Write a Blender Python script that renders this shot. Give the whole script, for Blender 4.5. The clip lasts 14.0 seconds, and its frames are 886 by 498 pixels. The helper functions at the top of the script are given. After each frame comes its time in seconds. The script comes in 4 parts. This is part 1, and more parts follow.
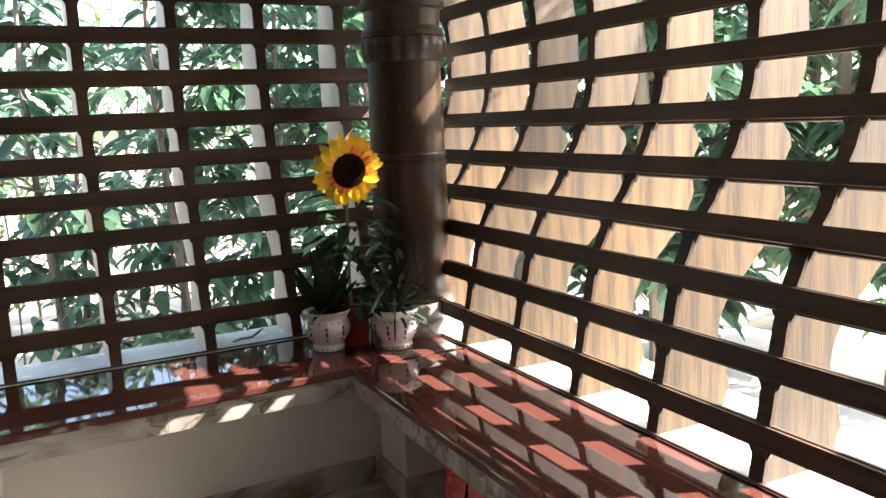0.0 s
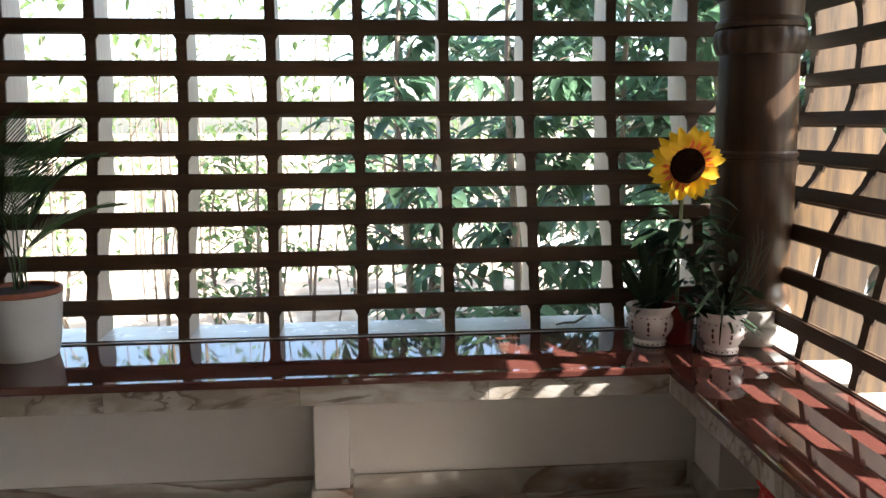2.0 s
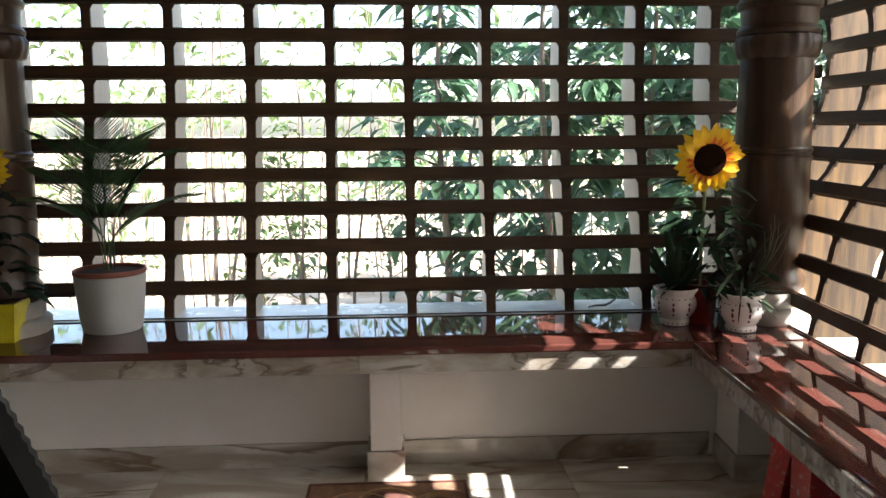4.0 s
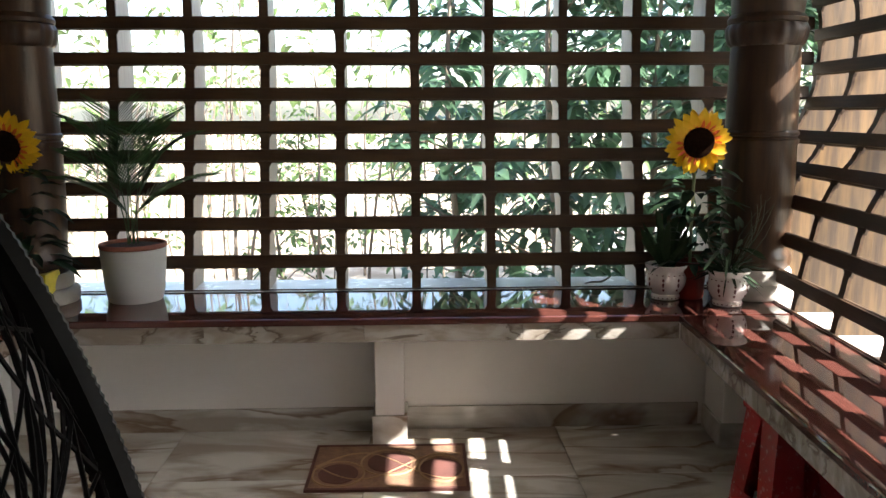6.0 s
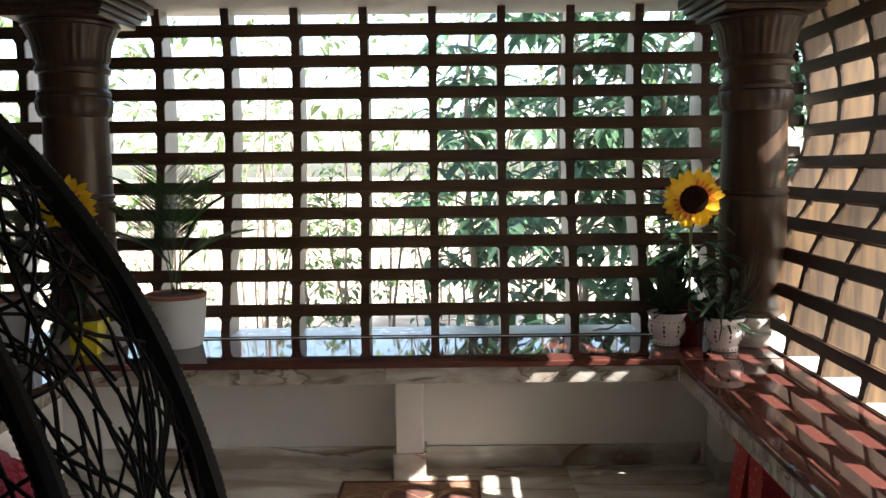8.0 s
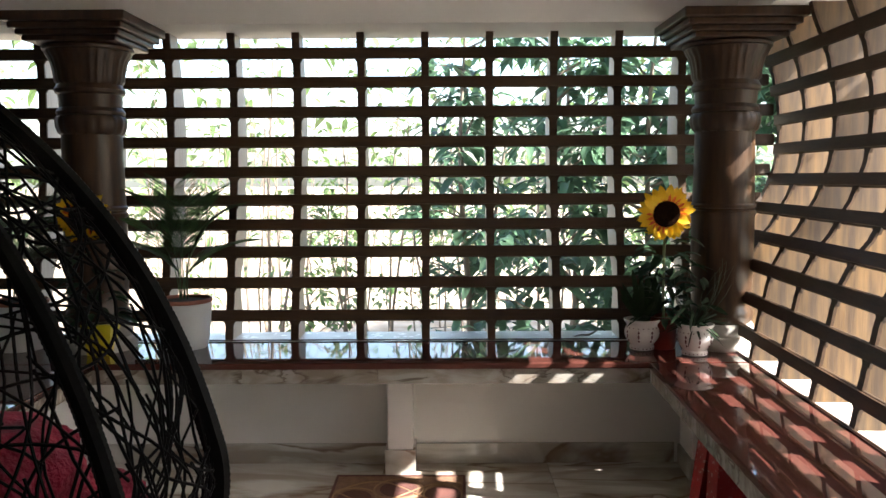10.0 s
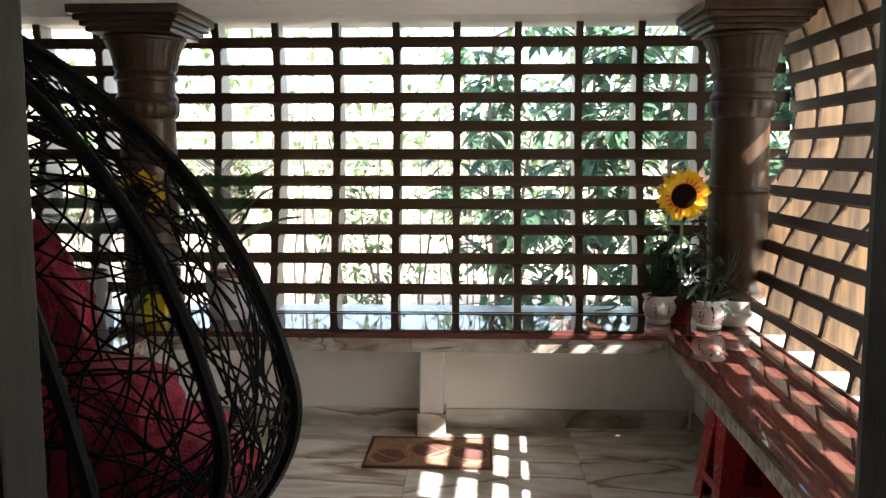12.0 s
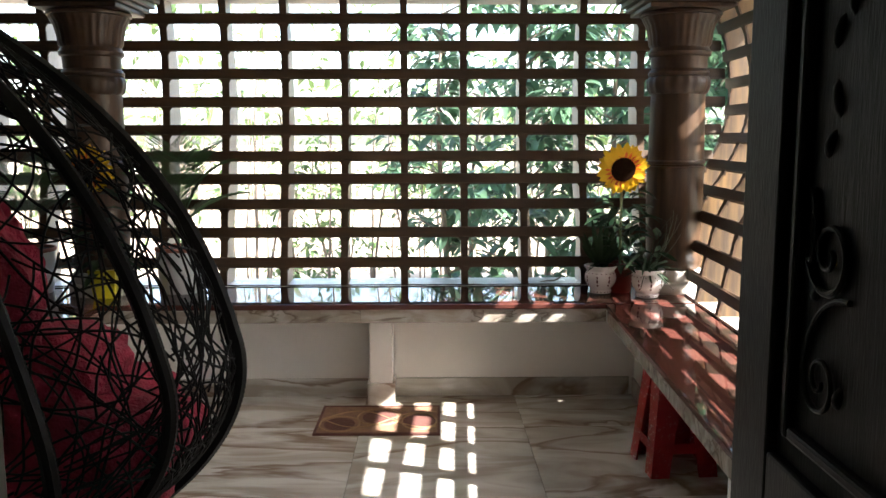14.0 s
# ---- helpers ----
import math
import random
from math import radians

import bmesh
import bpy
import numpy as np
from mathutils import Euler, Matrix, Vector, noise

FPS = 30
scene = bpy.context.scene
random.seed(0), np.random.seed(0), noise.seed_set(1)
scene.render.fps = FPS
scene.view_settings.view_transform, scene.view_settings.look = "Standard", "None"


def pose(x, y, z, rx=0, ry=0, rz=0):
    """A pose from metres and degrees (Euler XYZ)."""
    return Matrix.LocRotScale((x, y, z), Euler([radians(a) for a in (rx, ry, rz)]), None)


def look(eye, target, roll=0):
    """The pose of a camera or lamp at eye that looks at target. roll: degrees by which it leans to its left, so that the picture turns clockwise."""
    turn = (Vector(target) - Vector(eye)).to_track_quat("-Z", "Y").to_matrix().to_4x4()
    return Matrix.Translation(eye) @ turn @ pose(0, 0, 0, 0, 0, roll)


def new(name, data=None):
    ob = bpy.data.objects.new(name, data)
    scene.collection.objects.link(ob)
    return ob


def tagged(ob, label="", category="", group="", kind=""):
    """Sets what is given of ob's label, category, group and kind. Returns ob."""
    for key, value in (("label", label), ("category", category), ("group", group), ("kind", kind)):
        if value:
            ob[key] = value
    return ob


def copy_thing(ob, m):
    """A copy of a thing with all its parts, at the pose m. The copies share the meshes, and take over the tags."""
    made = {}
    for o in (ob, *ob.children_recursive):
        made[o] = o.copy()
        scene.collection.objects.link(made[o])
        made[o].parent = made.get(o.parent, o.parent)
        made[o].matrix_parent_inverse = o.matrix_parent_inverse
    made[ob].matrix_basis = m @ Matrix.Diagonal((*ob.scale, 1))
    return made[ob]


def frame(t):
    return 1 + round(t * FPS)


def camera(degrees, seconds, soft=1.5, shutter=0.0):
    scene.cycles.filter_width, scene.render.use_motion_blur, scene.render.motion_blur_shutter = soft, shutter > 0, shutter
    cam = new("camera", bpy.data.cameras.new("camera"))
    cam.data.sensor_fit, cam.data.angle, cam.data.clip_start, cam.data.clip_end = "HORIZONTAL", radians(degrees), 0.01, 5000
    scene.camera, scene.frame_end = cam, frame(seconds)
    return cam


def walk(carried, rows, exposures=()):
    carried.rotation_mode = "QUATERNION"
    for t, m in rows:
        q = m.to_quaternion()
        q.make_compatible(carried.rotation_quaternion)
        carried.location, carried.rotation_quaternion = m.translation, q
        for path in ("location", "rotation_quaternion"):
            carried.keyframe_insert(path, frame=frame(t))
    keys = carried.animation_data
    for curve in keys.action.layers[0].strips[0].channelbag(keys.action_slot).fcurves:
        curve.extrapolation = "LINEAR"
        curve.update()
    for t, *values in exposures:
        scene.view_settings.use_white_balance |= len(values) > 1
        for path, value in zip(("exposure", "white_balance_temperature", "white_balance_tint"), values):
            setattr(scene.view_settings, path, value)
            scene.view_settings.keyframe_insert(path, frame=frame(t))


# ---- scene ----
cam = camera(56.1, 14.0)
PATH = [
    (0, (0.11, -3.144, 1.406), (1.049, -1.406, 1.095), -2.4),
    (0.5, (0.074, -3.139, 1.389), (0.892, -1.34, 1.084), -1.6),
    (1, (0.115, -3.162, 1.402), (0.654, -1.263, 1.082), -1.3),
    (1.5, (0.126, -3.172, 1.391), (0.398, -1.216, 1.072), -0.8),
    (2, (0.121, -3.19, 1.387), (0.303, -1.221, 1.086), -0.3),
    (2.5, (0.085, -3.273, 1.365), (0.208, -1.298, 1.074), -0.6),
    (5, (0.019, -3.599, 1.371), (0.135, -1.626, 1.069), -0.1),
    (5.5, (0.038, -3.637, 1.365), (0.138, -1.667, 1.038), -0.0),
    (6, (0.097, -3.704, 1.359), (0.163, -1.732, 1.034), -0.2),
    (6.5, (0.138, -3.808, 1.367), (0.176, -1.829, 1.077), -0.5),
    (7, (0.165, -3.884, 1.365), (0.174, -1.905, 1.077), -0.8),
    (7.5, (0.167, -3.936, 1.377), (0.171, -1.948, 1.154), -0.6),
    (8, (0.138, -4.004, 1.388), (0.14, -2.014, 1.191), -0.6),
    (10.5, (0.234, -4.336, 1.418), (0.213, -2.344, 1.246), -0.0),
    (11, (0.246, -4.404, 1.424), (0.181, -2.415, 1.223), 0.3),
    (11.5, (0.226, -4.474, 1.432), (0.146, -2.486, 1.224), 0.4),
    (12, (0.2, -4.547, 1.424), (0.125, -2.561, 1.205), -0.0),
    (12.5, (0.176, -4.611, 1.404), (0.143, -2.625, 1.168), -0.4),
    (13, (0.187, -4.634, 1.407), (0.206, -2.652, 1.141), -0.5),
    (13.5, (0.23, -4.643, 1.409), (0.261, -2.662, 1.142), -0.3),
    (14, (0.244, -4.652, 1.41), (0.275, -2.671, 1.139), -0.1),
]
walk(cam, [(t, look(eye, target, roll)) for t, eye, target, roll in PATH], [(0, 3.02), (1, 3.0), (2.5, 2.68), (5, 2.72), (8, 2.61), (10.5, 2.66), (12, 3.0), (13, 3.14), (14, 3.12)])

# ---------------------------------------------------------------- light
SUN_TO = Vector((1.05, -0.40, 1.0)).normalized()
world = bpy.data.worlds.new("sky")
scene.world = world
world.use_nodes = True
wn = world.node_tree.nodes
sky = wn.new("ShaderNodeTexSky")
sky.sky_type = "NISHITA"
sky.sun_disc = False
sky.sun_elevation = math.asin(SUN_TO.z)
sky.sun_rotation = math.atan2(SUN_TO.x, SUN_TO.y)
sky.dust_density = 2.5
world.node_tree.links.new(sky.outputs[0], wn["Background"].inputs[0])
wn["Background"].inputs[1].default_value = 0.15
sun_data = bpy.data.lights.new("sun", "SUN")
sun_data.energy = 5.0
sun_data.angle = radians(0.5)
sun_data.color = (1.0, 0.97, 0.92)
sun = new("sun", sun_data)
sun.matrix_world = look(SUN_TO * 20, (0, 0, 0))


# ---------------------------------------------------------------- materials
def material(name, color, rough=0.5, metal=0.0, second=None, scale=8.0, stretch=(1, 1, 1), mix=0.5, bump=0.0, bump_scale=60.0,
             per_object=0.0, coat=0.0, detail=6.0, through_light=0.0, per_island=0.0, spec=0.5):
    m = bpy.data.materials.new(name)
    m.use_nodes = True
    n, l = m.node_tree.nodes, m.node_tree.links
    b = n["Principled BSDF"]
    b.inputs["Roughness"].default_value = rough
    b.inputs["Metallic"].default_value = metal
    b.inputs["Coat Weight"].default_value = coat
    b.inputs["Coat Roughness"].default_value = 0.08
    b.inputs["Specular IOR Level"].default_value = spec
    co = n.new("ShaderNodeTexCoord")
    mp = n.new("ShaderNodeMapping")
    mp.inputs["Scale"].default_value = stretch
    l.new(co.outputs["Object"], mp.inputs[0])
    big = n.new("ShaderNodeTexNoise")
    big.inputs["Scale"].default_value = scale
    big.inputs["Detail"].default_value = detail
    l.new(mp.outputs[0], big.inputs[0])
    ramp = n.new("ShaderNodeValToRGB")
    c2 = second or tuple(c * 0.7 for c in color)
    ramp.color_ramp.elements[0].position = max(0.0, 0.5 - 0.3 * mix)
    ramp.color_ramp.elements[1].position = min(1.0, 0.5 + 0.3 * mix)
    ramp.color_ramp.elements[0].color = (*c2, 1)
    ramp.color_ramp.elements[1].color = (*color, 1)
    l.new(big.outputs[0], ramp.inputs[0])
    out = ramp.outputs[0]
    if per_object or per_island:
        hsv = n.new("ShaderNodeHueSaturation")
        rng = n.new("ShaderNodeMapRange")
        k = per_object or per_island
        rng.inputs[3].default_value, rng.inputs[4].default_value = 1 - k, 1 + k
        if per_object:
            l.new(n.new("ShaderNodeObjectInfo").outputs["Random"], rng.inputs[0])
        else:
            l.new(n.new("ShaderNodeNewGeometry").outputs["Random Per Island"], rng.inputs[0])
        l.new(rng.outputs[0], hsv.inputs["Value"])
        l.new(out, hsv.inputs["Color"])
        out = hsv.outputs[0]
    l.new(out, b.inputs["Base Color"])
    fine = n.new("ShaderNodeTexNoise")
    fine.inputs["Scale"].default_value = bump_scale
    fine.inputs["Detail"].default_value = 4
    l.new(mp.outputs[0], fine.inputs[0])
    rr = n.new("ShaderNodeMapRange")
    rr.inputs[3].default_value, rr.inputs[4].default_value = max(0.02, rough * 0.75), min(1, rough * 1.3)
    l.new(fine.outputs[0], rr.inputs[0])
    l.new(rr.outputs[0], b.inputs["Roughness"])
    if bump:
        bp = n.new("ShaderNodeBump")
        bp.inputs["Strength"].default_value = bump
        bp.inputs["Distance"].default_value = 0.01
        l.new(fine.outputs[0], bp.inputs["Height"])
        l.new(bp.outputs[0], b.inputs["Normal"])
    if through_light:
        tr = n.new("ShaderNodeBsdfTranslucent")
        l.new(out, tr.inputs[0])
        mx = n.new("ShaderNodeMixShader")
        mx.inputs[0].default_value = through_light
        l.new(b.outputs[0], mx.inputs[1])
        l.new(tr.outputs[0], mx.inputs[2])
        l.new(mx.outputs[0], n["Material Output"].inputs[0])
    return m


def marble(name, base, cloud, vein, rough=0.12, per_object=0.1, grain=1.0):
    """Polished stone with drifting clouds and thin dark veins, shifted from piece to piece."""
    m = bpy.data.materials.new(name)
    m.use_nodes = True
    n, l = m.node_tree.nodes, m.node_tree.links
    b = n["Principled BSDF"]
    co, mp = n.new("ShaderNodeTexCoord"), n.new("ShaderNodeMapping")
    mp.inputs["Scale"].default_value = (0.75 * grain, 2.2 * grain, 2.2 * grain)
    mp.inputs["Rotation"].default_value = (0.2, 0.3, 0.25)
    l.new(co.outputs["Object"], mp.inputs[0])
    info = n.new("ShaderNodeObjectInfo")
    add = n.new("ShaderNodeVectorMath")
    add.operation = "MULTIPLY_ADD"
    l.new(info.outputs["Random"], add.inputs[0])
    add.inputs[1].default_value = (31, 17, 23)
    l.new(mp.outputs[0], add.inputs[2])
    warp = n.new("ShaderNodeTexNoise")
    warp.inputs["Scale"].default_value, warp.inputs["Detail"].default_value = 2.1, 9
    warp.inputs["Distortion"].default_value = 1.3
    l.new(add.outputs[0], warp.inputs[0])
    r1 = n.new("ShaderNodeValToRGB")
    r1.color_ramp.elements[0].position, r1.color_ramp.elements[0].color = 0.40, (*cloud, 1)
    r1.color_ramp.elements[1].position, r1.color_ramp.elements[1].color = 0.60, (*base, 1)
    l.new(warp.outputs[0], r1.inputs[0])
    vn = n.new("ShaderNodeTexNoise")
    vn.inputs["Scale"].default_value, vn.inputs["Detail"].default_value, vn.inputs["Distortion"].default_value = 0.9, 5, 1.0
    l.new(add.outputs[0], vn.inputs[0])
    r2 = n.new("ShaderNodeValToRGB")
    e = r2.color_ramp.elements
    e[0].position, e[0].color = 0.46, (0, 0, 0, 1)
    e[1].position, e[1].color = 0.502, (0.85, 0.85, 0.85, 1)
    e.new(0.514).color = (0, 0, 0, 1)
    l.new(vn.outputs[0], r2.inputs[0])
    mx = n.new("ShaderNodeMix")
    mx.data_type = "RGBA"
    l.new(r2.outputs[0], mx.inputs[0])
    l.new(r1.outputs[0], mx.inputs[6])
    mx.inputs[7].default_value = (*vein, 1)
    hsv, rng = n.new("ShaderNodeHueSaturation"), n.new("ShaderNodeMapRange")
    rng.inputs[3].default_value, rng.inputs[4].default_value = 1 - per_object, 1 + per_object
    l.new(info.outputs["Random"], rng.inputs[0])
    l.new(rng.outputs[0], hsv.inputs["Value"])
    l.new(mx.outputs[2], hsv.inputs["Color"])
    l.new(hsv.outputs[0], b.inputs["Base Color"])
    sm = n.new("ShaderNodeTexNoise")
    sm.inputs["Scale"].default_value = 14
    l.new(co.outputs["Object"], sm.inputs[0])
    rr = n.new("ShaderNodeMapRange")
    rr.inputs[3].default_value, rr.inputs[4].default_value = rough * 0.6, rough * 1.6
    l.new(sm.outputs[0], rr.inputs[0])
    l.new(rr.outputs[0], b.inputs["Roughness"])
    return m


BROWN = material("brown_varnished_wood", (0.068, 0.0375, 0.020), 0.5, second=(0.037, 0.021, 0.0115), scale=5, stretch=(9, 1, 9), bump=0.12, bump_scale=40, per_object=0.12, spec=0.3)
PALEBOARD = material("pale_beige_board", (0.50, 0.45, 0.38), 0.5, second=(0.38, 0.33, 0.27), scale=9, stretch=(7, 7, 0.6), mix=0.8, bump=0.1, bump_scale=30, per_object=0.08)
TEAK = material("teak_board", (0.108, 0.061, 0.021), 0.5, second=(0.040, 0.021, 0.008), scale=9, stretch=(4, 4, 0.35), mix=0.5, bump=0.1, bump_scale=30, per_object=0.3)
TURNED = material("turned_dark_wood", (0.055, 0.027, 0.012), 0.4, second=(0.024, 0.012, 0.006), scale=7, stretch=(5, 5, 0.5), bump=0.08, bump_scale=30, coat=0.08, spec=0.35)
GRANITE = material("red_polished_granite", (0.10, 0.034, 0.026), 0.035, second=(0.055, 0.019, 0.015), scale=170, mix=0.9, bump_scale=12, detail=9)
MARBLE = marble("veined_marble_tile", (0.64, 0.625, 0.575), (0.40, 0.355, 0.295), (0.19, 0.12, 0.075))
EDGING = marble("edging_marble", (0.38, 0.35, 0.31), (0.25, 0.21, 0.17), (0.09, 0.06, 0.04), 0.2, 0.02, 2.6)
PALE = material("pale_sill_marble", (0.78, 0.75, 0.69), 0.25, second=(0.55, 0.52, 0.47), scale=4, bump_scale=20)
# Pale stone of the column bases, its colour greyed for their shade.
STONE = material("shade_greyed_column_stone", (0.40, 0.38, 0.345), 0.5, second=(0.30, 0.28, 0.25), scale=6, bump=0.1, bump_scale=60)
WHITE = material("white_emulsion", (0.84, 0.815, 0.775), 0.7, second=(0.78, 0.755, 0.715), scale=2.5, bump=0.05, bump_scale=150)
CEIL = material("ceiling_white", (0.84, 0.82, 0.79), 0.75, second=(0.79, 0.77, 0.74), scale=2, bump=0.05, bump_scale=120)
GROUT = material("grout", (0.2, 0.18, 0.15), 0.9, bump_scale=80)
# Near black to hold down bounced light; only on unseen walls and ceiling.
BOUNCECUT = material("bounce_damping_plaster", (0.07, 0.065, 0.06), 0.8, scale=2)
FRAMEWOOD = material("door_frame_wood", (0.037, 0.036, 0.026), 0.6, second=(0.025, 0.024, 0.017), scale=5, stretch=(6, 6, 0.5), bump=0.1, bump_scale=40)
# Dark wood taken near black, so the colour carries the leaf's shade.
DOORWOOD = material("shaded_door_wood", (0.007, 0.0065, 0.0045), 0.5, second=(0.0045, 0.004, 0.003), scale=5, stretch=(6, 6, 0.6), bump=0.12, spec=0.1)
CERAMIC = material("white_glazed_ceramic", (0.78, 0.74, 0.72), 0.2, second=(0.70, 0.66, 0.64), scale=6, coat=0.3)
PATTERN = material("maroon_glaze", (0.12, 0.02, 0.025), 0.3)
PLASTICPOT = material("pale_grey_plastic", (0.52, 0.54, 0.55), 0.3, second=(0.47, 0.49, 0.50), scale=5)
TERRA = material("terracotta_rim", (0.28, 0.10, 0.06), 0.6, bump=0.1)
REDPOT = material("red_glazed_pot", (0.22, 0.022, 0.014), 0.3)
YELLOWPOT = material("yellow_plastic_pot", (0.75, 0.62, 0.03), 0.35)
SOIL = material("potting_soil", (0.05, 0.032, 0.02), 0.95, bump=0.8, bump_scale=90)
PETAL = material("yellow_fabric_petal", (0.9, 0.62, 0.02), 0.6, second=(0.85, 0.5, 0.01), scale=30, per_object=0.08, through_light=0.35)
PETAL_IN = material("orange_petal_base", (0.82, 0.2, 0.01), 0.6, second=(0.6, 0.09, 0.01), scale=40, through_light=0.25)
SEED = material("sunflower_seed_disc", (0.016, 0.008, 0.0045), 0.95, second=(0.008, 0.004, 0.0025), scale=90, bump=0.9, bump_scale=220, spec=0.0)
STEM = material("pale_green_stem", (0.22, 0.27, 0.12), 0.5)
WISP = material("dark_green_twig", (0.03, 0.04, 0.018), 0.6)
LEAF = material("house_plant_leaf", (0.014, 0.036, 0.012), 0.6, second=(0.008, 0.021, 0.008), scale=20, per_island=0.3, through_light=0.12, spec=0.25)
PALMLEAF = material("palm_leaf", (0.045, 0.10, 0.03), 0.45, second=(0.025, 0.06, 0.02), scale=20, per_island=0.3, through_light=0.2)
TREELEAF = material("tree_leaf", (0.12, 0.22, 0.13), 0.3, second=(0.075, 0.14, 0.08), scale=6, per_island=0.4, through_light=0.5)
BUSHLEAF = material("bush_leaf", (0.12, 0.2, 0.06), 0.5, second=(0.08, 0.13, 0.05), scale=4, per_island=0.4, through_light=0.4)
BARK = material("grey_bark", (0.24, 0.19, 0.14), 0.9, second=(0.13, 0.10, 0.08), scale=10, stretch=(1, 1, 0.3), bump=0.6, bump_scale=40)
EARTH = material("dry_leaf_litter", (0.46, 0.38, 0.28), 0.95, second=(0.28, 0.21, 0.14), scale=3.5, bump=0.7, bump_scale=25)
RATTAN = material("black_resin_wicker", (0.0045, 0.0045, 0.0042), 0.55, bump_scale=90, spec=0.12)
CUSHION = material("red_plush", (0.42, 0.03, 0.07), 0.95, second=(0.2, 0.012, 0.032), scale=18, bump=0.9, bump_scale=120)
STEEL = material("grey_steel", (0.35, 0.35, 0.35), 0.35, metal=1.0)
REDPLASTIC = material("red_moulded_plastic", (0.36, 0.014, 0.016), 0.25, second=(0.33, 0.012, 0.014), scale=3)
MATBROWN = material("brown_woven_mat", (0.24, 0.13, 0.075), 0.95, second=(0.17, 0.09, 0.055), scale=40, bump=0.6, bump_scale=250)
MATDARK = material("dark_maroon_pile", (0.12, 0.042, 0.032), 0.95, bump=0.6, bump_scale=250)
MATTAN = material("tan_pile", (0.36, 0.22, 0.12), 0.95, bump=0.6, bump_scale=250)
CONCRETE = material("pale_concrete", (0.6, 0.57, 0.52), 0.85, second=(0.5, 0.47, 0.42), scale=3, bump=0.2)
LAMPGLASS = material("frosted_lamp", (0.8, 0.8, 0.78), 0.4)


# ---------------------------------------------------------------- mesh helpers
def part(name, bm, mat, parent=None, label="", smooth=False, bevel=0.0):
    me = bpy.data.meshes.new(name)
    if bevel:
        bmesh.ops.bevel(bm, geom=[e for e in bm.edges if e.calc_face_angle(0) > 0.6], offset=bevel, segments=2, affect="EDGES", profile=0.5, clamp_overlap=True)
    bm.to_mesh(me)
    bm.free()
    if smooth:
        me.shade_smooth()
        me.set_sharp_from_angle(angle=radians(42))
    me.materials.append(mat)
    ob = new(name, me)
    if parent is not None:
        ob.parent = parent
    if label:
        ob["label"] = label
    return ob


def piece(name, me, parent, m):
    ob = new(name, me)
    ob.parent = parent
    ob.matrix_local = m
    return ob


def raw(name, verts, faces, mat, parent=None, label="", smooth=False):
    me = bpy.data.meshes.new(name)
    me.from_pydata([tuple(v) for v in verts], [], faces)
    me.update()
    if smooth:
        me.shade_smooth()
    me.materials.append(mat)
    ob = new(name, me)
    if parent is not None:
        ob.parent = parent
    if label:
        ob["label"] = label
    return ob


def thing(name, loc, label, category, group="", kind="", rz=0):
    ob = new(name)
    ob.empty_display_size = 0.05
    ob.matrix_world = pose(*loc, 0, 0, rz)
    return tagged(ob, label, category, group, kind)


def box(x0, x1, y0, y1, z0, z1, bm=None):
    bm = bm or bmesh.new()
    m = Matrix.Translation(((x0 + x1) / 2, (y0 + y1) / 2, (z0 + z1) / 2)) @ Matrix.Diagonal((x1 - x0, y1 - y0, z1 - z0, 1))
    bmesh.ops.create_cube(bm, size=1, matrix=m)
    return bm


def lathe(profile, n=32, bm=None, wobble=None):
    """A turned body about z from (radius, height) pairs, closed at both ends."""
    bm = bm or bmesh.new()
    rings = []
    for r, z in profile:
        ring = []
        for i in range(n):
            a = 2 * math.pi * i / n
            k = wobble(a, z) if wobble else 1.0
            ring.append(bm.verts.new((r * k * math.cos(a), r * k * math.sin(a), z)))
        rings.append(ring)
    for lo, hi in zip(rings, rings[1:]):
        for i in range(n):
            bm.faces.new((lo[i], lo[(i + 1) % n], hi[(i + 1) % n], hi[i]))
    bm.faces.new(rings[0][::-1])
    bm.faces.new(rings[-1])
    return bm


def tube(pts, radii, n=6, bm=None):
    """A round rod along points; radii is one number or one a point."""
    bm = bm or bmesh.new()
    pts = [Vector(p) for p in pts]
    if not hasattr(radii, "__len__"):
        radii = [radii] * len(pts)
    rings, side = [], None
    for i, p in enumerate(pts):
        d = (pts[min(i + 1, len(pts) - 1)] - pts[max(i - 1, 0)]).normalized()
        if side is None:
            side = d.orthogonal().normalized()
        side = (side - d * side.dot(d))
        side = side.normalized() if side.length > 1e-6 else d.orthogonal().normalized()
        up = d.cross(side)
        rings.append([bm.verts.new(p + (side * math.cos(a) + up * math.sin(a)) * radii[i]) for a in (2 * math.pi * k / n for k in range(n))])
    for lo, hi in zip(rings, rings[1:]):
        for k in range(n):
            bm.faces.new((lo[k], lo[(k + 1) % n], hi[(k + 1) % n], hi[k]))
    bm.faces.new(rings[0][::-1])
    bm.faces.new(rings[-1])
    return bm


def prism(outline, y0, y1, bm=None):
    """An outline in x and z, drawn out along y."""
    bm = bm or bmesh.new()
    a = [bm.verts.new((x, y0, z)) for x, z in outline]
    b = [bm.verts.new((x, y1, z)) for x, z in outline]
    n = len(outline)
    bm.faces.new(a)
    bm.faces.new(b[::-1])
    for i in range(n):
        bm.faces.new((a[i], b[i], b[(i + 1) % n], a[(i + 1) % n]))
    bmesh.ops.recalc_face_normals(bm, faces=bm.faces)
    return bm


def lerp_table(table, z):
    for (z0, v0), (z1, v1) in zip(table, table[1:]):
        if z <= z1:
            f = max(0.0, (z - z0) / (z1 - z0))
            f2 = f * f * (3 - 2 * f) * 0.5 + f * 0.5
            return v0 + (v1 - v0) * f2
    return table[-1][1]


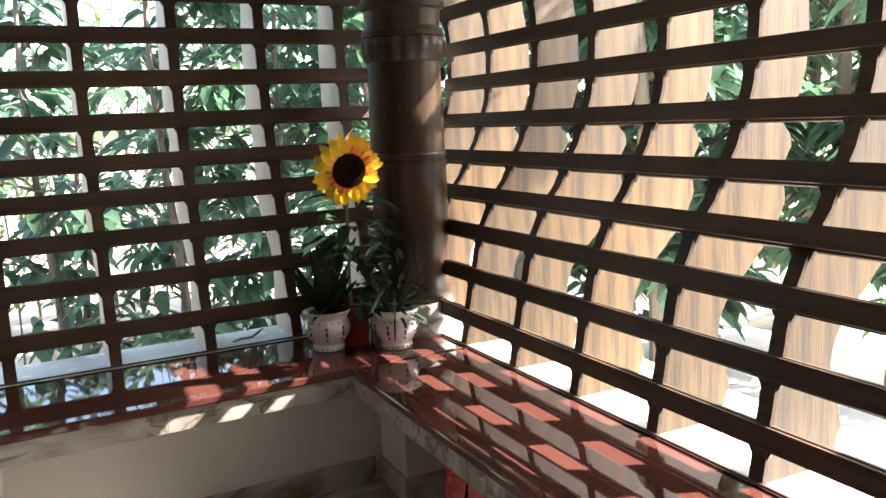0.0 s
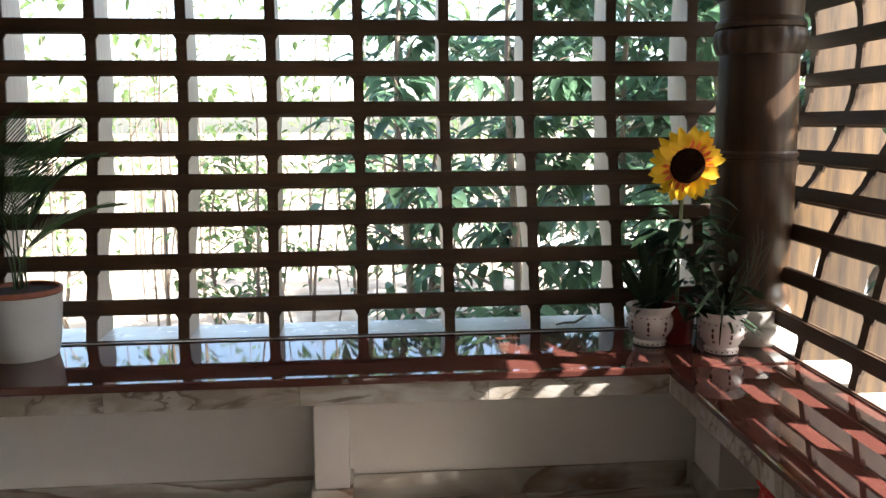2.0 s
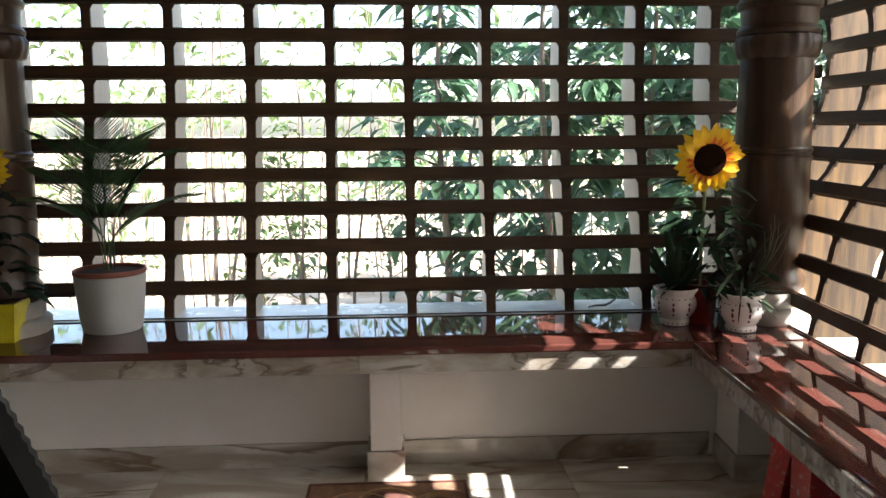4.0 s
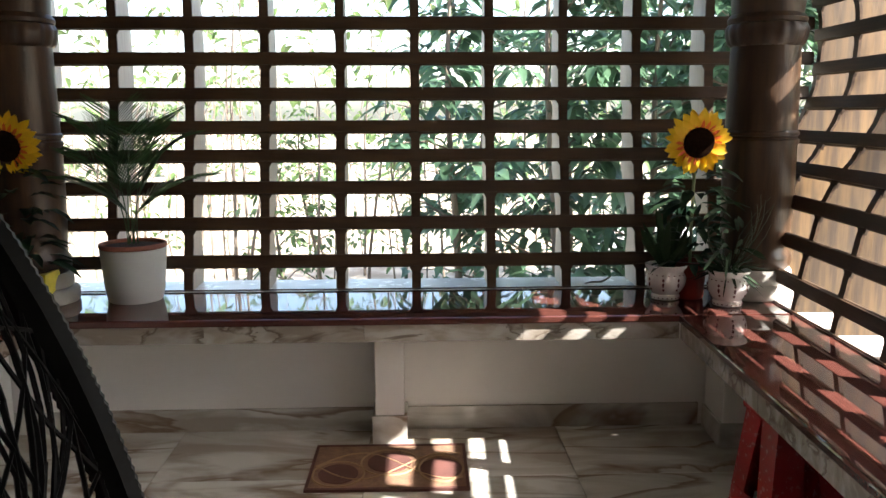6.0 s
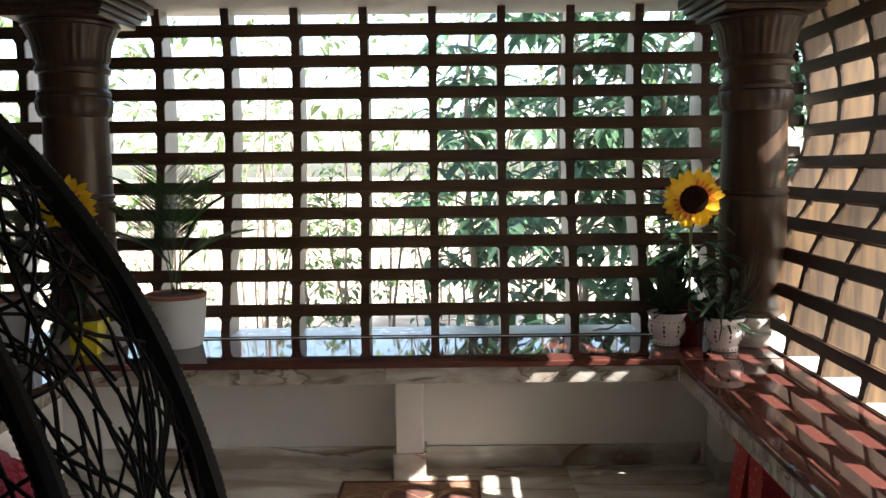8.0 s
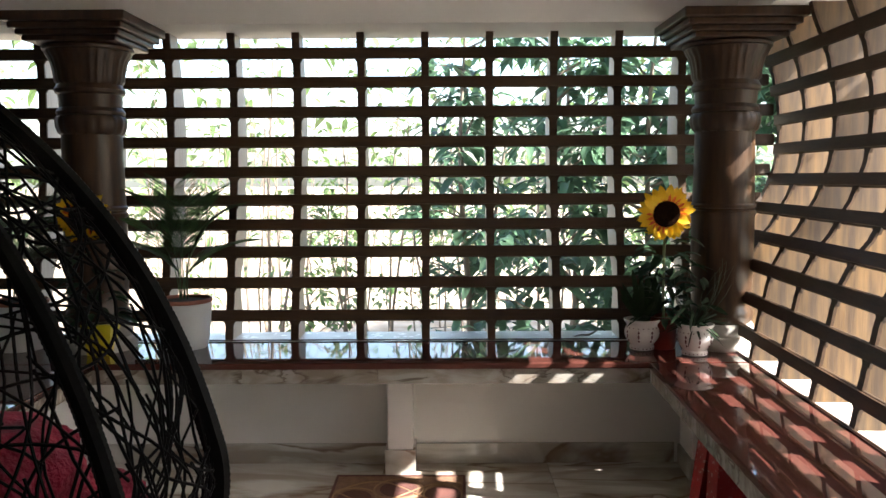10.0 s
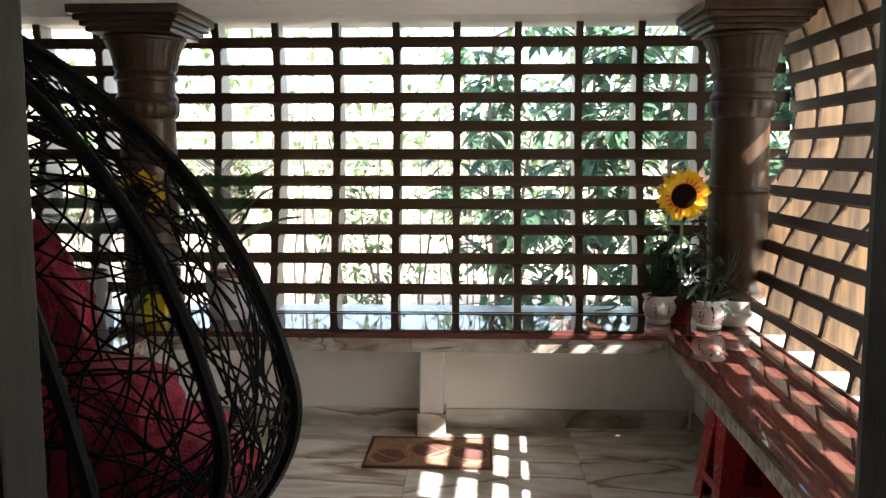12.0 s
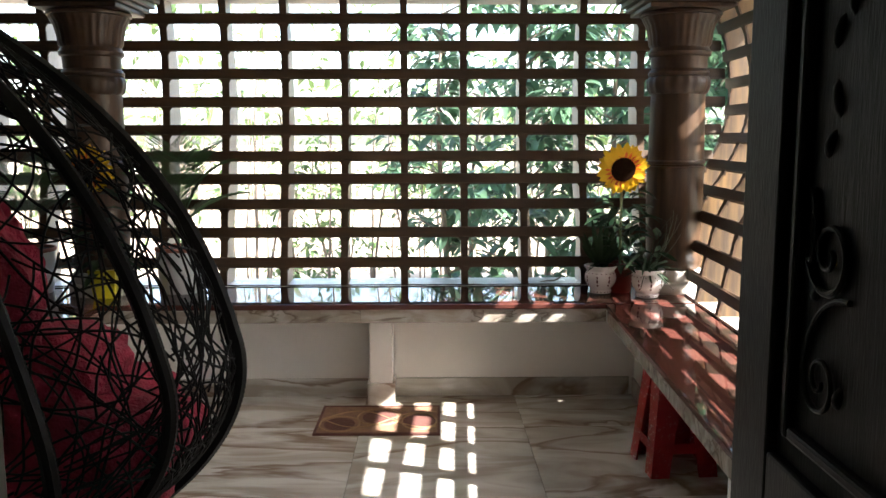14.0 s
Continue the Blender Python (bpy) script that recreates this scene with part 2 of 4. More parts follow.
def leaves(rng, centre_fn, count, length, width, droop=0.3):
    """Bent lance-shaped leaves: vertices and faces."""
    verts, faces = [], []
    for _ in range(count):
        c, d = centre_fn(rng)
        d = Vector(d).normalized()
        s = d.cross(Vector((rng.uniform(-0.4, 0.4), rng.uniform(-0.4, 0.4), 1))).normalized()
        ln = length * rng.uniform(0.65, 1.25)
        w = width * rng.uniform(0.7, 1.2)
        n0 = s.cross(d)
        p0 = Vector(c)
        p1 = p0 + d * ln * 0.35
        p2 = p0 + d * ln * 0.7 - Vector((0, 0, droop * ln * 0.25))
        p3 = p0 + d * ln - Vector((0, 0, droop * ln * 0.6))
        k = len(verts)
        lift = n0 * w * 0.18
        verts += [p0, p1 - s * w * 0.5 + lift, p1, p1 + s * w * 0.5 + lift, p2 - s * w * 0.42 + lift, p2, p2 + s * w * 0.42 + lift, p3]
        faces += [(k, k + 2, k + 1), (k, k + 3, k + 2), (k + 1, k + 2, k + 5, k + 4), (k + 2, k + 3, k + 6, k + 5), (k + 4, k + 5, k + 7), (k + 5, k + 6, k + 7)]
    return verts, faces


# ---------------------------------------------------------------- setting
BENCH = 0.575          # top of the seats
DOOR_Y = -3.52         # porch side of the house wall
ROW_SIDE = (0.683, 0.834, 0.985, 1.115, 1.247, 1.394, 1.549, 1.699, 1.850, 2.0)
ROW_BACK = (0.706, 0.871, 1.028, 1.169, 1.296, 1.443, 1.600, 1.757, 1.912, 2.06)
BEAM = 2.165
SEAT_Y, SEAT_X = -0.58, 1.12      # front edges of the back seat and of the side seat
# the side wing stands a little out of square with the garden front
WING = Matrix.Translation((SEAT_X, SEAT_Y, 0)) @ pose(0, 0, 0, 0, 0, -2.2) @ Matrix.Translation((-SEAT_X, -SEAT_Y, 0))


def slab_floor():
    base = tagged(part("floor", box(-3.3, 2.3, -8.0, 0.35, -0.2, -0.006), GROUT), "veined beige marble floor tiles", "floor", kind="structure")
    w, d = 0.8, 0.8
    bm = box(-w / 2 + 0.0012, w / 2 - 0.0012, -d / 2 + 0.0012, d / 2 - 0.0012, -0.012, 0)
    first = part("tile", bm, MARBLE, base)
    me = first.data
    bpy.data.objects.remove(first)
    k = 0
    for i in range(7):
        for j in range(10):
            turn = (0, 180)[(i * 3 + j * 5) % 2]
            piece("tile", me, base, pose(-2.9 + w * i, -0.35 - d * j, 0, 0, 0, turn))
            k += 1
    return base


slab_floor()

# low walls below the seats
low = tagged(part("wall_back", box(-3.2, 2.0, -0.25, 0.185, 0.0, 0.545), WHITE), "white painted low wall under the seat", "wall", kind="structure")
part("skirting", box(-3.2, 1.327, -0.262, -0.2505, 0.001, 0.1), MARBLE, low, "veined marble skirting")
lowr = tagged(part("wall_right", box(1.54, 2.0, -3.4, -0.2505, 0.0, 0.545), WHITE), "white painted low wall under the seat", "wall", kind="structure")
part("skirting", box(1.528, 1.5395, -3.39, -0.5, 0.001, 0.1), MARBLE, lowr, "veined marble skirting")
pier = part("pier", box(1.34, 1.5395, -0.5, -0.2635, 0.0, 0.4785), WHITE, lowr, "white plastered pier")
part("pier_skirting", box(1.328, 1.527, -0.512, -0.2645, 0.001, 0.1), MARBLE, pier, "marble skirting")
lowr.matrix_world = WING

# sills that carry the lattices
tagged(part("sill_back", box(-3.2, 1.5, -0.065, 0.19, 0.5455, 0.5765), PALE, bevel=0.004), "pale marble sill under the lattice", "sill", kind="structure")
sill_r = tagged(part("sill_right", box(1.58, 2.0, -3.39, 0.32, 0.5455, 0.5765), PALE, bevel=0.004), "pale marble sill under the lattice", "sill", kind="structure")
sill_r.matrix_world = WING


def seat(name, top_box, apron_boxes, label):
    ob = thing(name, (0, 0, 0), label, "bench", "granite seats")
    part("seat_slab", box(*top_box), GRANITE, ob, "polished red granite slab", bevel=0.006)
    face, under = apron_boxes
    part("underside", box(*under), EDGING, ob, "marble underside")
    long_x = face[1] - face[0] > face[3] - face[2]
    a0, a1 = (face[0], face[1]) if long_x else (face[2], face[3])
    n = round((a1 - a0) / 0.6)
    step = (a1 - a0) / n
    for k in range(n):
        lo, hi = a0 + k * step, a0 + (k + 1) * step - 0.0012
        bx = (lo, hi, *face[2:]) if long_x else (face[0], face[1], lo, hi, *face[4:])
        cx, cy, cz = (bx[0] + bx[1]) / 2, (bx[2] + bx[3]) / 2, (bx[4] + bx[5]) / 2
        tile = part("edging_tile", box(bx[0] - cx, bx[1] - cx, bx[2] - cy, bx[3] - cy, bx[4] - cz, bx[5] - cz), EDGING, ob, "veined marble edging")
        tile.matrix_local = pose(cx, cy, cz)
    return ob


def support(x, y, parent, along_x=False):
    w, d = (0.06, 0.085)
    if along_x:
        w, d = d, w
    post = part("support", box(x - w, x + w, y - d, y + d, 0.12, 0.4785), WHITE, parent, "white plastered support", bevel=0.004)
    part("support_skirting", box(x - w - 0.012, x + w + 0.012, y - d - 0.012, y + d + 0.012, 0.001, 0.1205), MARBLE, post, "marble skirting")
    return post


back_seat = seat("stone_bench", (-3.19, 1.577, SEAT_Y, -0.0655, 0.5465, BENCH), [(-3.19, 1.13, -0.567, -0.547, 0.478, 0.546), (-3.19, 1.13, -0.5465, -0.2505, 0.479, 0.546)],
                 "red granite seat with veined marble edging along the lattice")
support(-0.015, -0.33, back_seat)
right_seat = seat("stone_bench", (SEAT_X, 1.5795, -3.39, SEAT_Y - 0.0015, 0.5465, BENCH), [(1.133, 1.153, -3.39, -0.568, 0.478, 0.546), (1.1535, 1.5395, -3.39, -0.5685, 0.479, 0.546)],
                  "red granite seat with sun patches under the side lattice")
support(1.25, -2.45, right_seat, True)
right_seat.matrix_world = WING

# beams and ceiling
tagged(part("beam_back", box(-3.3, 1.64, -0.11, 0.34, BEAM, 2.62), CEIL), "white plastered beam over the lattice", "beam", kind="structure")
tagged(part("beam_right", box(1.6405, 2.25, -3.52, 0.34, BEAM, 2.62), CEIL), "white plastered beam over the side lattice", "beam", kind="structure")
# Unseen room ceiling, split off so its near-black colour damps the light.
tagged(part("ceiling_room", box(-3.3, 2.3, -8.2, DOOR_Y - 0.012, 2.6205, 2.75), BOUNCECUT), "unseen room ceiling, near black to damp bounced light", "ceiling", kind="structure")
tagged(part("ceiling", box(-3.3, 2.25, DOOR_Y - 0.0115, 0.34, 2.6205, 2.75), CEIL), "white painted ceiling", "ceiling", kind="structure")
# Unseen side wall, coloured dark so less light bounces in from the left.
tagged(part("wall_left", box(-3.3, -3.2005, -8.2, 0.34, 0.0, 2.62), BOUNCECUT), "unseen side wall, near black to damp bounced light", "wall", kind="structure")

# house wall with the doorway
DX0, DX1 = -0.415, 0.737
tagged(part("wall_door_left", box(-3.2, DX0 - 0.0005, DOOR_Y - 0.095, DOOR_Y - 0.012, 0, 2.62), WHITE), "plastered house wall beside the door", "wall", kind="structure")
tagged(part("wall_door_right", box(DX1 + 0.0005, 2.2, DOOR_Y - 0.095, DOOR_Y - 0.012, 0, 2.62), WHITE), "plastered house wall beside the door", "wall", kind="structure")
tagged(part("wall_door_top", box(DX0, DX1, DOOR_Y - 0.095, DOOR_Y - 0.012, 2.2005, 2.62), WHITE), "plastered house wall over the door", "wall", kind="structure")
# Unseen room walls in the same near-black, light-damping colour.
tagged(part("wall_room_right", box(2.2005, 2.3, -8.2, -3.54, 0, 2.62), BOUNCECUT), "unseen room wall, near black to damp bounced light", "wall", kind="structure")
tagged(part("wall_room_back", box(-3.3, 2.3, -8.3, -8.2005, 0, 2.62), BOUNCECUT), "unseen room wall, near black to damp bounced light", "wall", kind="structure")

frame_ob = tagged(new("door_frame"), "dark wooden door frame in the house wall", "door frame", kind="structure")
part("jamb", box(DX0, DX0 + 0.06, DOOR_Y - 0.1, DOOR_Y, 0, 2.2), FRAMEWOOD, frame_ob, bevel=0.006)
part("jamb", box(DX1 - 0.06, DX1, DOOR_Y - 0.1, DOOR_Y, 0, 2.2), FRAMEWOOD, frame_ob, bevel=0.006)
part("head", box(DX0 + 0.0605, DX1 - 0.0605, DOOR_Y - 0.1, DOOR_Y, 2.14, 2.2), FRAMEWOOD, frame_ob, bevel=0.006)


# ---------------------------------------------------------------- lattices
IN_RIGHT = [(0.55, 0.0), (0.70, 0.02), (0.755, 0.031), (0.905, 0.065), (1.0, 0.09), (1.057, 0.115), (1.12, 0.155), (1.181, 0.2), (1.25, 0.238), (1.324, 0.275), (1.4, 0.305), (1.471, 0.325), (1.56, 0.338), (1.637, 0.342), (1.75, 0.338), (1.9, 0.31), (2.17, 0.22)]
IN_BACK = [(0.55, -0.06), (0.70, -0.035), (0.79, -0.005), (1.0, 0.03), (1.13, 0.058), (1.25, 0.09), (1.36, 0.122), (1.5, 0.148), (1.67, 0.162), (1.85, 0.168), (1.98, 0.163), (2.17, 0.13)]
OUT_RIGHT = [(0.577, 0.22), (0.62, 0.238), (0.668, 0.256), (0.717, 0.243), (0.76, 0.22), (0.809, 0.214), (0.857, 0.222), (0.90, 0.242), (0.946, 0.29), (1.0, 0.345), (1.045, 0.39), (1.10, 0.43), (1.15, 0.452), (1.19, 0.446), (1.22, 0.43), (1.25, 0.445), (1.30, 0.474), (1.33, 0.462), (1.357, 0.434), (1.39, 0.46), (1.44, 0.503), (1.51, 0.522), (1.60, 0.527), (1.70, 0.524), (1.85, 0.5), (2.0, 0.45), (2.17, 0.38)]
OUT_BACK = [(z, x * 0.72) for z, x in OUT_RIGHT]


def lattice(name, table, out, spots, rows, ends, label, wood):
    """Local frame: x outward, y along the wall. Rails on the inner edges of curved upright boards."""
    ob = thing(name, (0, 0, 0), label, "lattice", "wooden lattices")
    zs = [0.577 + (BEAM - 0.5775) * i / 80 for i in range(81)]
    inner = [(lerp_table(table, z) + 0.012, z) for z in zs]
    outer = [(lerp_table(out, z), z) for z in zs]
    bm = prism(inner + outer[::-1], -0.016, 0.016)
    board = part("upright_board", bm, wood, ob)
    me = board.data
    bpy.data.objects.remove(board)
    edge = [(lerp_table(table, z), z) for z in zs]
    bm = prism(edge + [(x + 0.0115, z) for x, z in edge][::-1], -0.02, 0.02)
    for z in rows:
        x = lerp_table(table, z - 0.035)
        for sy in (-1, 1):
            tri = [(sy * 0.0195, z - 0.027), (sy * 0.034, z - 0.027), (sy * 0.0195, z - 0.052)]
            a = [bm.verts.new((x + 0.001, *p)) for p in tri]
            b = [bm.verts.new((x + 0.011, *p)) for p in tri]
            bm.faces.new(a)
            bm.faces.new(b[::-1])
            for i in range(3):
                bm.faces.new((a[i], b[i], b[(i + 1) % 3], a[(i + 1) % 3]))
    bmesh.ops.recalc_face_normals(bm, faces=bm.faces)
    strip = part("edge_strip", bm, BROWN, ob)
    me2 = strip.data
    bpy.data.objects.remove(strip)
    for s in spots:
        up = piece("upright_board", me, ob, pose(0, s, 0))
        st = piece("edge_strip", me2, up, pose(0, 0, 0))
        st["label"] = "dark brown varnished edge"
    for z in (0.5808, *rows):
        x = lerp_table(table, z)
        dx = (lerp_table(table, z + 0.03) - lerp_table(table, z - 0.03)) / 0.06
        h = 0.0265 if z > 0.6 else 0.003
        bm = box(-0.011, 0.0, *ends(z), -h, h)
        if z > 0.6:
            box(0.0002, 0.015, *ends(z), -h - 0.005, h + 0.003, bm)
        rail = part("rail", bm, BROWN, ob, bevel=0.0025)
        rail.matrix_local = pose(x, 0, z, 0, math.degrees(math.atan(dx * 0.85)), 0)
    return ob


side = lattice("lattice", IN_RIGHT, OUT_RIGHT, [-0.88 + 0.345 * k for k in range(-7, 4)], ROW_SIDE, lambda z: (-3.38, lerp_table(IN_BACK, z) + 0.03), "brown wooden lattice with wavy upright boards over the side seat", TEAK)
side.matrix_world = WING @ Matrix.Translation((1.577, 0, 0))
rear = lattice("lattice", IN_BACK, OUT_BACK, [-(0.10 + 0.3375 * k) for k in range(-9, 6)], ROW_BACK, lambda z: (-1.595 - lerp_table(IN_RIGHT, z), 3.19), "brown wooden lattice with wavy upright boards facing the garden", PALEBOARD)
rear.matrix_world = pose(0, 0, 0, 0, 0, 90)


# ---------------------------------------------------------------- columns
def column(x, y):
    ob = thing("column", (x, y, 0), "carved dark wooden column on a pale round base", "column", "carved columns")
    part("base", lathe([(0.17, BENCH + 0.0005), (0.176, BENCH + 0.01), (0.176, BENCH + 0.05), (0.168, BENCH + 0.06), (0.15, BENCH + 0.065), (0.156, BENCH + 0.08), (0.156, BENCH + 0.11), (0.148, BENCH + 0.125)], 40), STONE, ob, "pale stone base greyed for shade", smooth=True)
    part("shaft", lathe([(0.135, 0.7), (0.15, 0.72), (0.152, 0.76), (0.139, 0.78), (0.142, 0.85), (0.147, 1.0), (0.147, 1.22), (0.153, 1.228), (0.153, 1.243), (0.146, 1.248), (0.146, 1.256), (0.153, 1.26), (0.153, 1.272), (0.145, 1.28), (0.142, 1.45), (0.139, 1.62)], 48), TURNED, ob, smooth=True)
    part("carved_band", lathe([(0.14, 1.62), (0.148, 1.63), (0.158, 1.66), (0.16, 1.69), (0.15, 1.71)], 96, wobble=lambda a, z: 1 + 0.035 * abs(math.sin(a * 9)) * (1 if z > 1.625 else 0)), TURNED, ob, "carved leaf band", smooth=True)
    part("neck", lathe([(0.14, 1.71), (0.155, 1.715), (0.158, 1.73), (0.15, 1.742), (0.142, 1.75), (0.146, 1.81), (0.158, 1.818), (0.162, 1.835), (0.152, 1.85), (0.148, 1.86)], 48), TURNED, ob, smooth=True)
    part("fluted_bell", lathe([(0.148, 1.86), (0.155, 1.875), (0.16, 1.92), (0.172, 1.97), (0.192, 2.005), (0.195, 2.015)], 120, wobble=lambda a, z: 1 + 0.028 * abs(math.sin(a * 15)) * (1 if 1.87 < z < 2.01 else 0)), TURNED, ob, "fluted capital", smooth=True)
    part("capital_ring", lathe([(0.19, 2.0155), (0.206, 2.018), (0.208, 2.03), (0.2, 2.0395)], 48), TURNED, ob, smooth=True)
    bm = bmesh.new()
    for h, z0, z1 in ((0.215, 2.04, 2.065), (0.235, 2.0655, 2.09), (0.258, 2.0905, 2.12), (0.28, 2.1205, BEAM - 0.001)):
        box(-h, h, -h, h, z0, z1, bm)
    part("abacus", bm, TURNED, ob, "stepped square top", bevel=0.006)
    return ob


column(1.555, -0.215)
column(-1.507, -0.215)


# left arm of the seat
left_seat = seat("stone_bench", (-1.84, -1.39, -3.2, SEAT_Y - 0.0015, 0.5465, BENCH), [(-1.425, -1.405, -3.2, -0.568, 0.478, 0.546), (-1.83, -1.4255, -3.2, -0.5685, 0.479, 0.546)],
                 "red granite seat running towards the house wall")
tagged(part("wall_left_low", box(-2.3, -1.62, -3.52, -0.2635, 0, 0.4785), WHITE), "white painted low wall under the seat", "wall", kind="structure")


# ---------------------------------------------------------------- pots and flowers
def scatter(name, rng, fn, count, length, width, mat, parent, droop=0.3, label=""):
    v, f = leaves(rng, fn, count, length, width, droop)
    return raw(name, v, f, mat, parent, label, smooth=True)


def blade(base, tip, width, bend, n=6):
    """A strap leaf from base to tip with a folded middle."""
    base, tip = Vector(base), Vector(tip)
    d = tip - base
    s = d.cross(Vector((0.3, 1, 0.1))).normalized()
    verts, faces = [], []
    for i in range(n + 1):
        f = i / n
        p = base + d * f + Vector(bend) * math.sin(math.pi * f * 0.5) * f
        w = width * (0.35 + 1.3 * f) * (1 - f) ** 0.55 + 0.0006
        q = s.cross(d).normalized() * w * 0.35
        verts += [p - s * w + q, p, p + s * w + q]
    for i in range(n):
        a = 3 * i
        faces += [(a, a + 1, a + 4, a + 3), (a + 1, a + 2, a + 5, a + 4)]
    return verts, faces


def join(lists):
    V, F = [], []
    for v, f in lists:
        k = len(V)
        V += v
        F += [tuple(i + k for i in q) for q in f]
    return V, F


def fancy_pot(x, y, turn, label):
    ob = thing("flower_pot", (x, y, BENCH), label, "flower pot", "white patterned pots", rz=turn)
    prof = [(0.05, 0.0), (0.058, 0.004), (0.06, 0.016), (0.055, 0.026), (0.066, 0.04), (0.079, 0.062), (0.084, 0.085), (0.08, 0.106), (0.073, 0.118), (0.074, 0.126), (0.083, 0.14), (0.086, 0.148), (0.08, 0.15), (0.074, 0.142), (0.07, 0.125)]
    body = part("body", lathe(prof, 72, wobble=lambda a, z: 1 + (0.035 * abs(math.sin(8 * a)) if z > 0.13 else 0.0)), CERAMIC, ob, "white glazed pot with a wavy rim", smooth=True)
    bm = bmesh.new()
    for k in range(8):
        a = 2 * math.pi * k / 8 + 0.2
        for zz, rr, h in ((0.072, 0.0826, 0.012), (0.092, 0.0835, 0.008), (0.05, 0.0735, 0.006)):
            m = Matrix.Rotation(a, 4, "Z") @ Matrix.Translation((rr, 0, zz)) @ Matrix.Diagonal((0.0028, 0.0055, h, 1))
            bmesh.ops.create_icosphere(bm, subdivisions=1, radius=1, matrix=m)
    for k in range(20):
        a = 2 * math.pi * k / 20
        m = Matrix.Rotation(a, 4, "Z") @ Matrix.Translation((0.0775, 0, 0.111)) @ Matrix.Diagonal((0.002, 0.004, 0.003, 1))
        bmesh.ops.create_icosphere(bm, subdivisions=1, radius=1, matrix=m)
        m = Matrix.Rotation(a, 4, "Z") @ Matrix.Translation((0.0605, 0, 0.012)) @ Matrix.Diagonal((0.002, 0.004, 0.003, 1))
        bmesh.ops.create_icosphere(bm, subdivisions=1, radius=1, matrix=m)
    part("painted_pattern", bm, PATTERN, body, "small maroon painted dabs")["kind"] = "stuff"
    part("soil", lathe([(0.072, 0.122), (0.068, 0.13), (0.03, 0.134), (0.002, 0.135)], 24), SOIL, ob, "dark potting soil", smooth=True)
    return ob


rng = random.Random(5)
pot_a = fancy_pot(1.153, -0.29, 10, "white patterned pot with upright strap leaves on the bench")
sets = []
for k in range(26):
    a = rng.uniform(0, 2 * math.pi)
    r0, r1 = rng.uniform(0, 0.03), rng.uniform(0.03, 0.12)
    h = rng.uniform(0.12, 0.30)
    sets.append(blade((r0 * math.cos(a), r0 * math.sin(a), 0.13), (r1 * math.cos(a), r1 * math.sin(a), 0.13 + h), rng.uniform(0.010, 0.02), (0.02 * math.cos(a), 0.02 * math.sin(a), -0.02)))
raw("leaves", *join(sets), LEAF, pot_a, "dark green strap leaves", smooth=True)
pot_b = fancy_pot(1.37, -0.42, 33, "white patterned pot with spiky leaves beside the column")
sets = []
for k in range(46):
    a = rng.uniform(0, 2 * math.pi)
    r1, h = rng.uniform(0.03, 0.13), rng.uniform(0.05, 0.2)
    sets.append(blade((0.025 * math.cos(a), 0.025 * math.sin(a), 0.13), (r1 * math.cos(a), r1 * math.sin(a), 0.13 + h), rng.uniform(0.005, 0.012), (0.06 * math.cos(a), 0.06 * math.sin(a), -0.06 - 0.08 * rng.random())))
for k in range(16):
    a = rng.uniform(0, 2 * math.pi)
    z0 = rng.uniform(0.2, 0.42)
    c = (0.07 * math.cos(a), 0.05 * math.sin(a), z0)
    sets.append(blade(c, (c[0] * 2.6, c[1] * 2.4, z0 + rng.uniform(-0.06, 0.05)), rng.uniform(0.012, 0.02), (0, 0, -0.03)))
raw("leaves", *join(sets), LEAF, pot_b, "dark green spiky leaves", smooth=True)
twigs = bmesh.new()
for k in range(18):
    a = rng.uniform(0, 2 * math.pi)
    h = rng.uniform(0.2, 0.42)
    pts = [(0.01 * math.cos(a), 0.01 * math.sin(a), 0.13)] + [((0.05 + 0.12 * f) * math.cos(a + f) , (0.05 + 0.12 * f) * math.sin(a + f), 0.13 + h * f ** 0.7) for f in (0.4, 0.7, 1.0)]
    tube(pts, [0.002, 0.0018, 0.0015, 0.0008], 5, twigs)
part("wispy_growth", twigs, WISP, pot_b, "thin wispy dark growth")["kind"] = "stuff"


